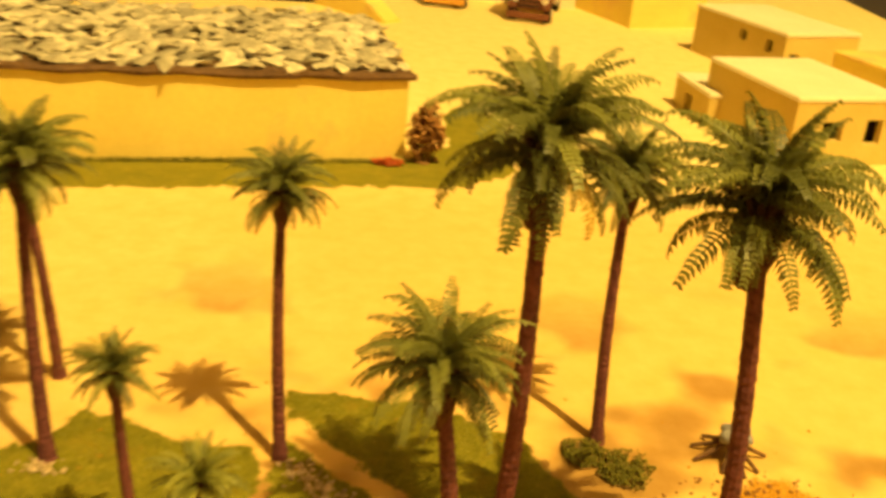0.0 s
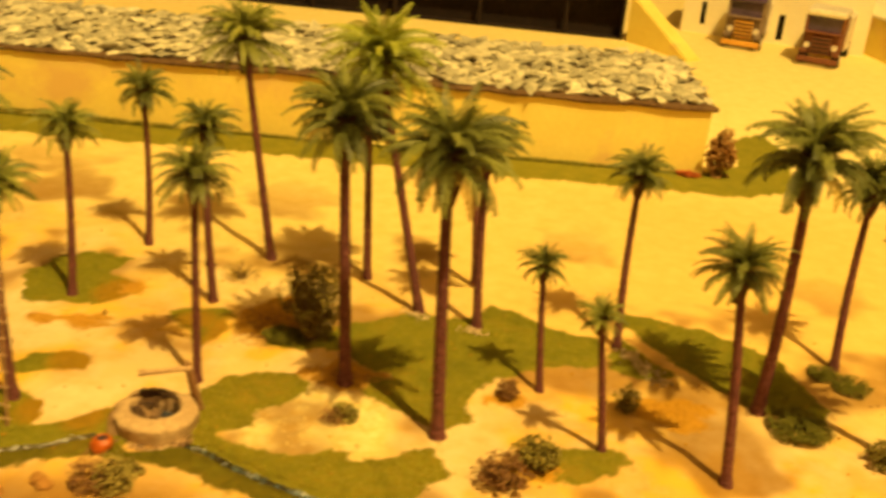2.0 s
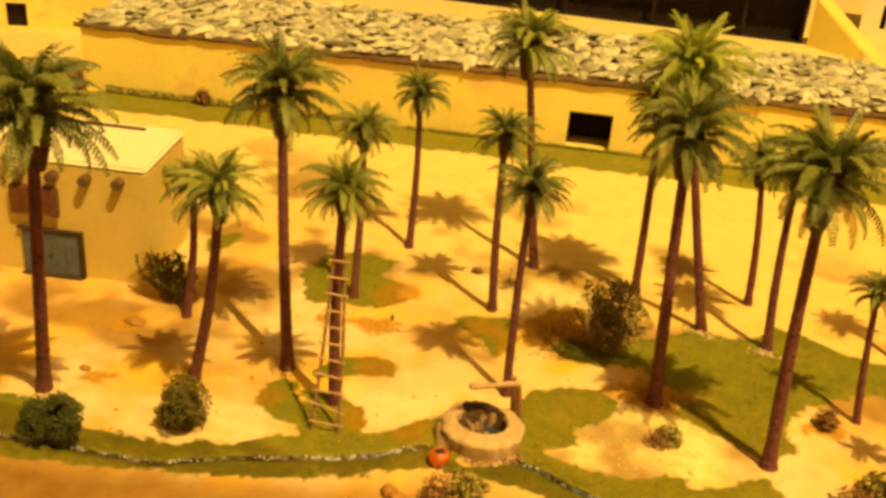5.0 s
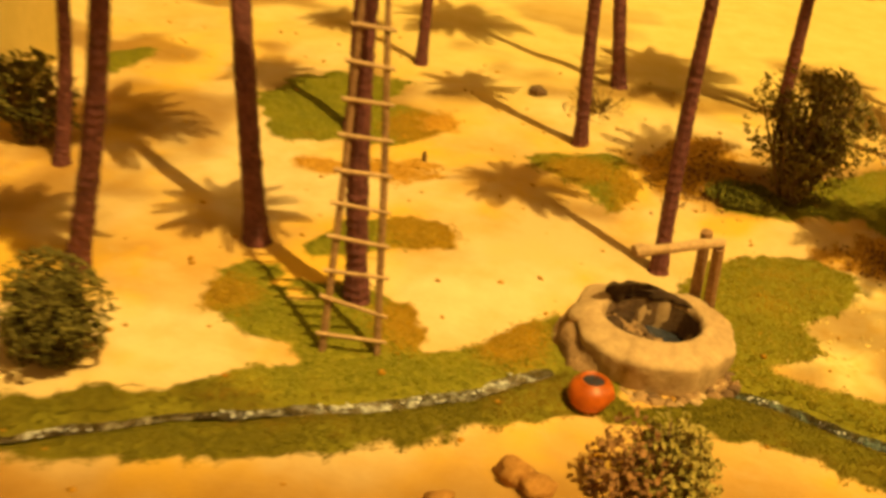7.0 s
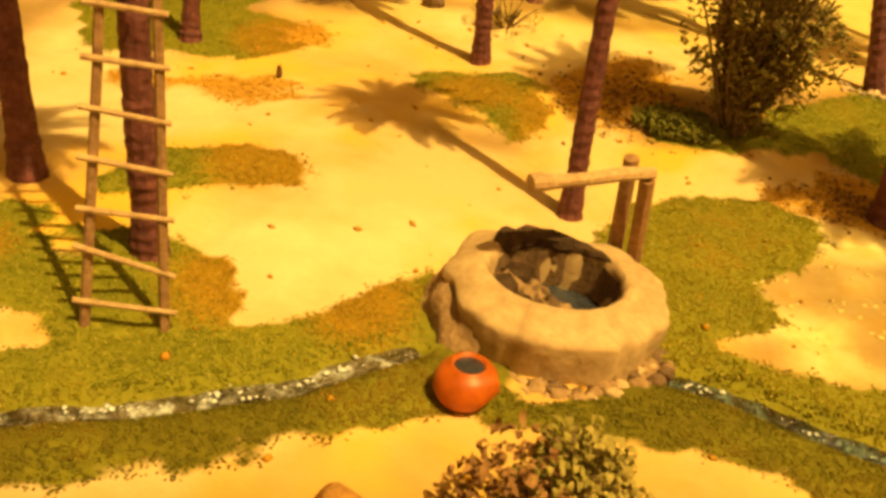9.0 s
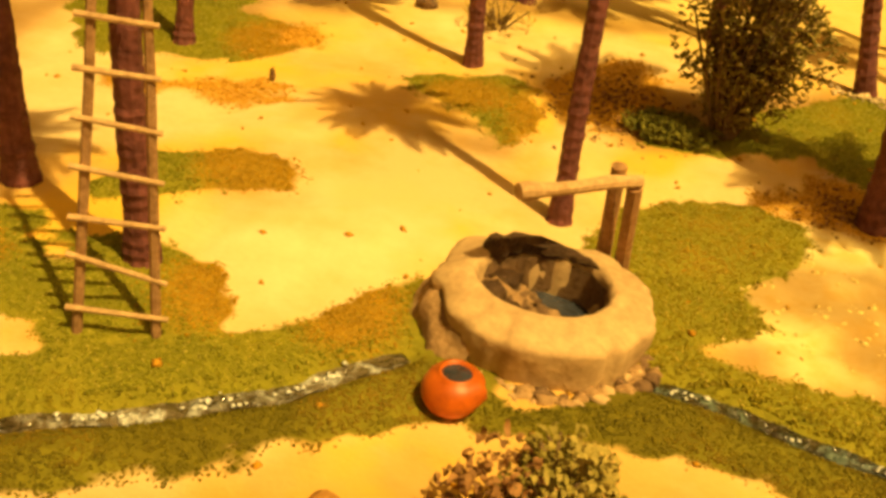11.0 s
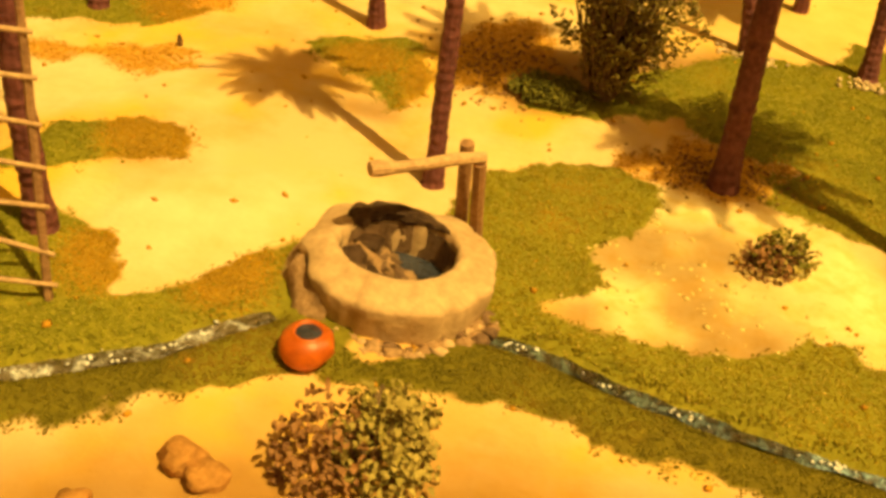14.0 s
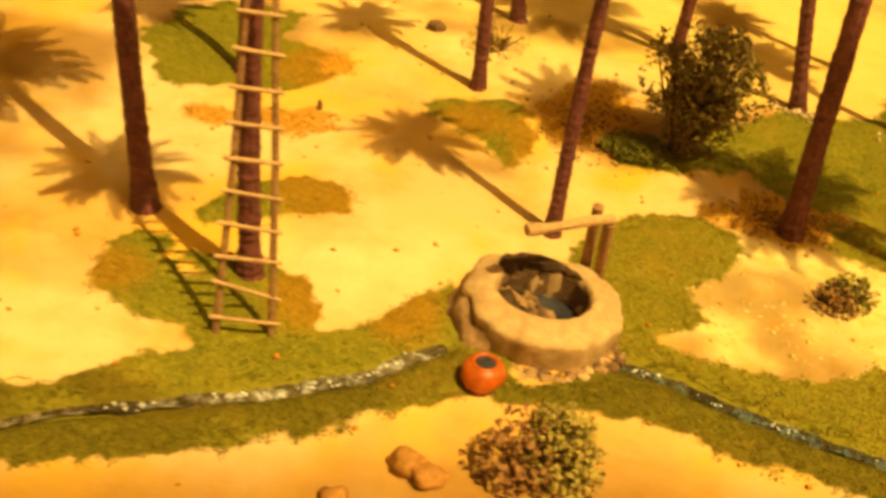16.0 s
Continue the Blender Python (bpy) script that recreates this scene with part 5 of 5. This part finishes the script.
    tall = 0.0045 + 0.006 * smooth(0.5, 0.1, u)
    z = rnd.rand(len(u)) * tall
    tagged(scattered("hedge", np.stack([x, y, z], 1), rnd.uniform(0.0008, 0.0016, len(u)), LEAF_MOSS, 0.7, 17), "low strip of dark green crumbs along the foot of the long wall", "hedge", kind="stuff")


make_long_building()


# ---------------------------------------------------------------- the far yard: hall, trucks, garages, block houses
def make_dark_hall():
    hall = thing("open_hall", -0.157, 1.622, -0.003, 8.1, "long low hall with dark open bays between thin posts", "building")
    n, h, d = 0.92, 0.088, 0.26
    # Floor, inner walls and posts hold the bays' shade as near-black colour.
    part("floor_slab", box((-n, 0.0, 0), (0, d, 0.005)), INNER_SHADE, hall)
    part("back_wall", box((-n, 0.035, 0.005), (-0.001, 0.045, h)), INNER_SHADE, hall, "near-black sheet for the shade inside")
    part("side_wall", box((-0.005, 0.0005, 0.005), (0, 0.0345, h)), INNER_SHADE, hall)
    part("side_wall", box((-n, 0.0005, 0.005), (-n + 0.012, 0.0345, h)), PLASTER, hall)
    roof = part("roof", box((-n - 0.01, -0.012, h), (0.012, d, h + 0.010), 0.002), BARK, hall)
    for k in range(64):
        x = -n + k * (n / 63)
        part("roof_pole", tube([(x, -0.020, h + 0.012), (x + 0.001, d, h + 0.013)], [0.0046, 0.004], 6, True, 0.1, k), PLASTER_PALE if k % 2 else WOOD, roof)
    for k in range(1, 6):
        x = -0.165 * k + 0.055
        part("post", tube([(x, 0.006, 0.004), (x, 0.006, h)], 0.0036, 8), INNER_SHADE, hall, "timber post coloured as dark as the bay's shade")
    wing = thing("wing_wall", -0.150, 1.616, -0.003, math.degrees(math.atan2(-0.110, 0.118)), "sloping ochre buttress wall at the hall's corner", "wall")
    bm = bmesh.new()
    side = [(0, 0, 0), (0.165, 0, 0), (0.165, 0, 0.006), (0.0, 0, 0.090)]
    a = [bm.verts.new(p) for p in side]
    b = [bm.verts.new((x, y + 0.034, z)) for x, y, z in side]
    for f in (a, b[::-1]):
        bm.faces.new(f)
    for k in range(4):
        bm.faces.new((a[k], a[(k + 1) % 4], b[(k + 1) % 4], b[k]))
    bmesh.ops.recalc_face_normals(bm, faces=bm.faces[:])
    bmesh.ops.bevel(bm, geom=bm.edges[:], offset=0.002, segments=2, affect="EDGES")
    part("body", bm, PLASTER, wing)


make_dark_hall()


def truck(x, y, turn, paint, grille, roof, label):
    lorry = thing("truck", x, y, 0, turn, label, "truck", "trucks in the yard")
    w = 0.034
    part("cab", box((-w, 0.014, 0.020), (w, 0.075, 0.060), 0.005), paint, lorry)
    part("cab_roof", box((-w - 0.001, 0.006, 0.088), (w + 0.001, 0.084, 0.101), 0.006), roof, lorry, "rounded cab roof")
    part("windscreen", box((-w + 0.005, 0.018, 0.0605), (w - 0.005, 0.022, 0.0875)), TRUCK_GLASS, lorry)
    part("dashboard", box((-w + 0.002, 0.004, 0.0585), (w - 0.002, 0.0135, 0.0625), 0.002), paint, lorry)
    for s in (-1, 1):
        part("pillar", box((s * w - 0.005 * (s > 0), 0.014, 0.0605), (s * w + 0.005 * (s < 0), 0.072, 0.0878)), paint, lorry)
        part("headlight", tube([(s * 0.024, 0.014, 0.036), (s * 0.024, 0.009, 0.036)], 0.0052, 12), TRUCK_CREAM, lorry)
        part("mudguard", box((s * w - 0.012 * (s > 0) - 0.001 * (s < 0), 0.002, 0.022), (s * w + 0.012 * (s < 0) + 0.001 * (s > 0), 0.0135, 0.030), 0.003), paint, lorry)
        for yy in (0.030, 0.150):
            wheel = part("wheel", tube([(s * (w - 0.012), yy, 0.016), (s * (w + 0.001), yy, 0.016)], 0.016, 18), RUBBER, lorry)
            part("rim", tube([(s * (w + 0.0012), yy, 0.016), (s * (w + 0.0022), yy, 0.016)], 0.007, 12), TRUCK_CREAM, wheel)
    part("grille", box((-0.017, 0.008, 0.022), (0.017, 0.0135, 0.054), 0.001), grille, lorry)
    for k in range(4):
        part("grille_bar", box((-0.016, 0.0066, 0.026 + k * 0.007), (0.016, 0.0078, 0.0285 + k * 0.007)), RUBBER, lorry)
    part("bumper", box((-w - 0.001, 0.000, 0.008), (w + 0.001, 0.0035, 0.018), 0.001), grille, lorry)
    part("cargo_bed", box((-w - 0.001, 0.087, 0.020), (w + 0.001, 0.200, 0.080), 0.003), TRUCK_CREAM, lorry, "cream cargo box")


truck(0.057, 1.668, -9, TRUCK_GREY, TRUCK_YELLOW, TRUCK_GLASS, "grey-brown toy lorry with a violet roof and amber bumper")
truck(0.192, 1.600, -12, TRUCK_RUST, TRUCK_RUST, TRUCK_CREAM, "brown toy lorry with a rounded cream roof")


def block_house(name, x, y, turn, w, d, h, label, openings=(), roof=PLASTER_PALE, walls=PLASTER_MUD):
    """A flat-roofed block: four walls, a roof slab, dark openings let into the front (side 'f') or the left wall (side 'l')."""
    home = thing(name, x, y, -0.003, turn, label, "building")
    t = 0.008

    front, left = [o[1:] for o in openings if o[0] == "f"], [o[1:] for o in openings if o[0] == "l"]
    part("front_wall", holed_wall(w, h, t, front), walls, home)
    side = part("side_wall", holed_wall(d - t - 0.0005, h, t, left), walls, home)
    side.matrix_basis = pose(0, d, 0, 0, 0, -90)
    part("side_wall", box((w - t, t + 0.0005, 0), (w, d, h)), walls, home)
    part("back_wall", box((t + 0.0005, d - t, 0), (w - t - 0.0005, d, h - 0.0002)), walls, home)
    # Two added near-black sheets stand in for shade behind the openings.
    part("shade_sheet", box((t * 2, t * 2, 0), (w - t * 2, t * 2 + 0.002, h - 0.001)), INNER_SHADE, home, "near-black sheet for the unlit interior")
    part("shade_sheet", box((t * 2, t * 2 + 0.0025, 0), (t * 2 + 0.002, d - t * 2, h - 0.001)), INNER_SHADE, home, "near-black sheet for the unlit interior")
    part("roof", box((-0.0015, -0.0015, h), (w + 0.0015, d + 0.0015, h + 0.006), 0.0028), roof, home, "pale flat roof")
    return home


def make_yard():
    block_house("block_house", 0.408, 0.962, 17, 0.130, 0.165, 0.070, "flat-roofed mud block house with small dark windows", [("f", 0.035, 0.060, 0.030, 0.050), ("f", 0.088, 0.108, 0.026, 0.052)])
    block_house("annex", 0.356, 1.085, 10, 0.040, 0.095, 0.036, "low walled annex beside the block house", [("l", 0.03, 0.05, 0.004, 0.026)])
    block_house("block_house", 0.510, 1.315, 22, 0.125, 0.200, 0.068, "pale-roofed mud block house farther down the yard", [("f", 0.010, 0.026, 0.026, 0.046), ("l", 0.105, 0.118, 0.046, 0.060), ("l", 0.160, 0.174, 0.042, 0.058)])
    block_house("low_house", 0.655, 1.190, 22, 0.200, 0.170, 0.045, "low ochre yard building", [("f", 0.060, 0.080, 0.010, 0.034)], PLASTER, PLASTER)
    block_house("yard_house", 0.500, 1.700, 115, 0.400, 0.150, 0.075, "long ochre yard building with dark doorways", [("f", 0.040, 0.065, 0.003, 0.050), ("f", 0.150, 0.175, 0.003, 0.050), ("f", 0.270, 0.295, 0.003, 0.050)], PLASTER_PALE, PLASTER)
    block_house("garage", -0.060, 1.800, -6, 0.350, 0.160, 0.115, "white garage wall with narrow dark slits", [("f", 0.035, 0.045, 0.02, 0.065), ("f", 0.185, 0.197, 0.01, 0.060)], PLASTER_PALE, PLASTER_PALE)
    block_house("far_house", -1.500, 1.560, 4, 0.500, 0.200, 0.120, "ochre house with tall dark doorways", [("f", 0.060 + 0.075 * k, 0.078 + 0.075 * k, 0.003, 0.070) for k in range(6)], PLASTER_PALE, PLASTER)
    block_house("gate_house", -1.330, 0.800, 30, 0.230, 0.200, 0.060, "low pale block house beyond the long building", [("f", 0.080, 0.110, 0.004, 0.040)], PLASTER_PALE, PLASTER)


make_yard()
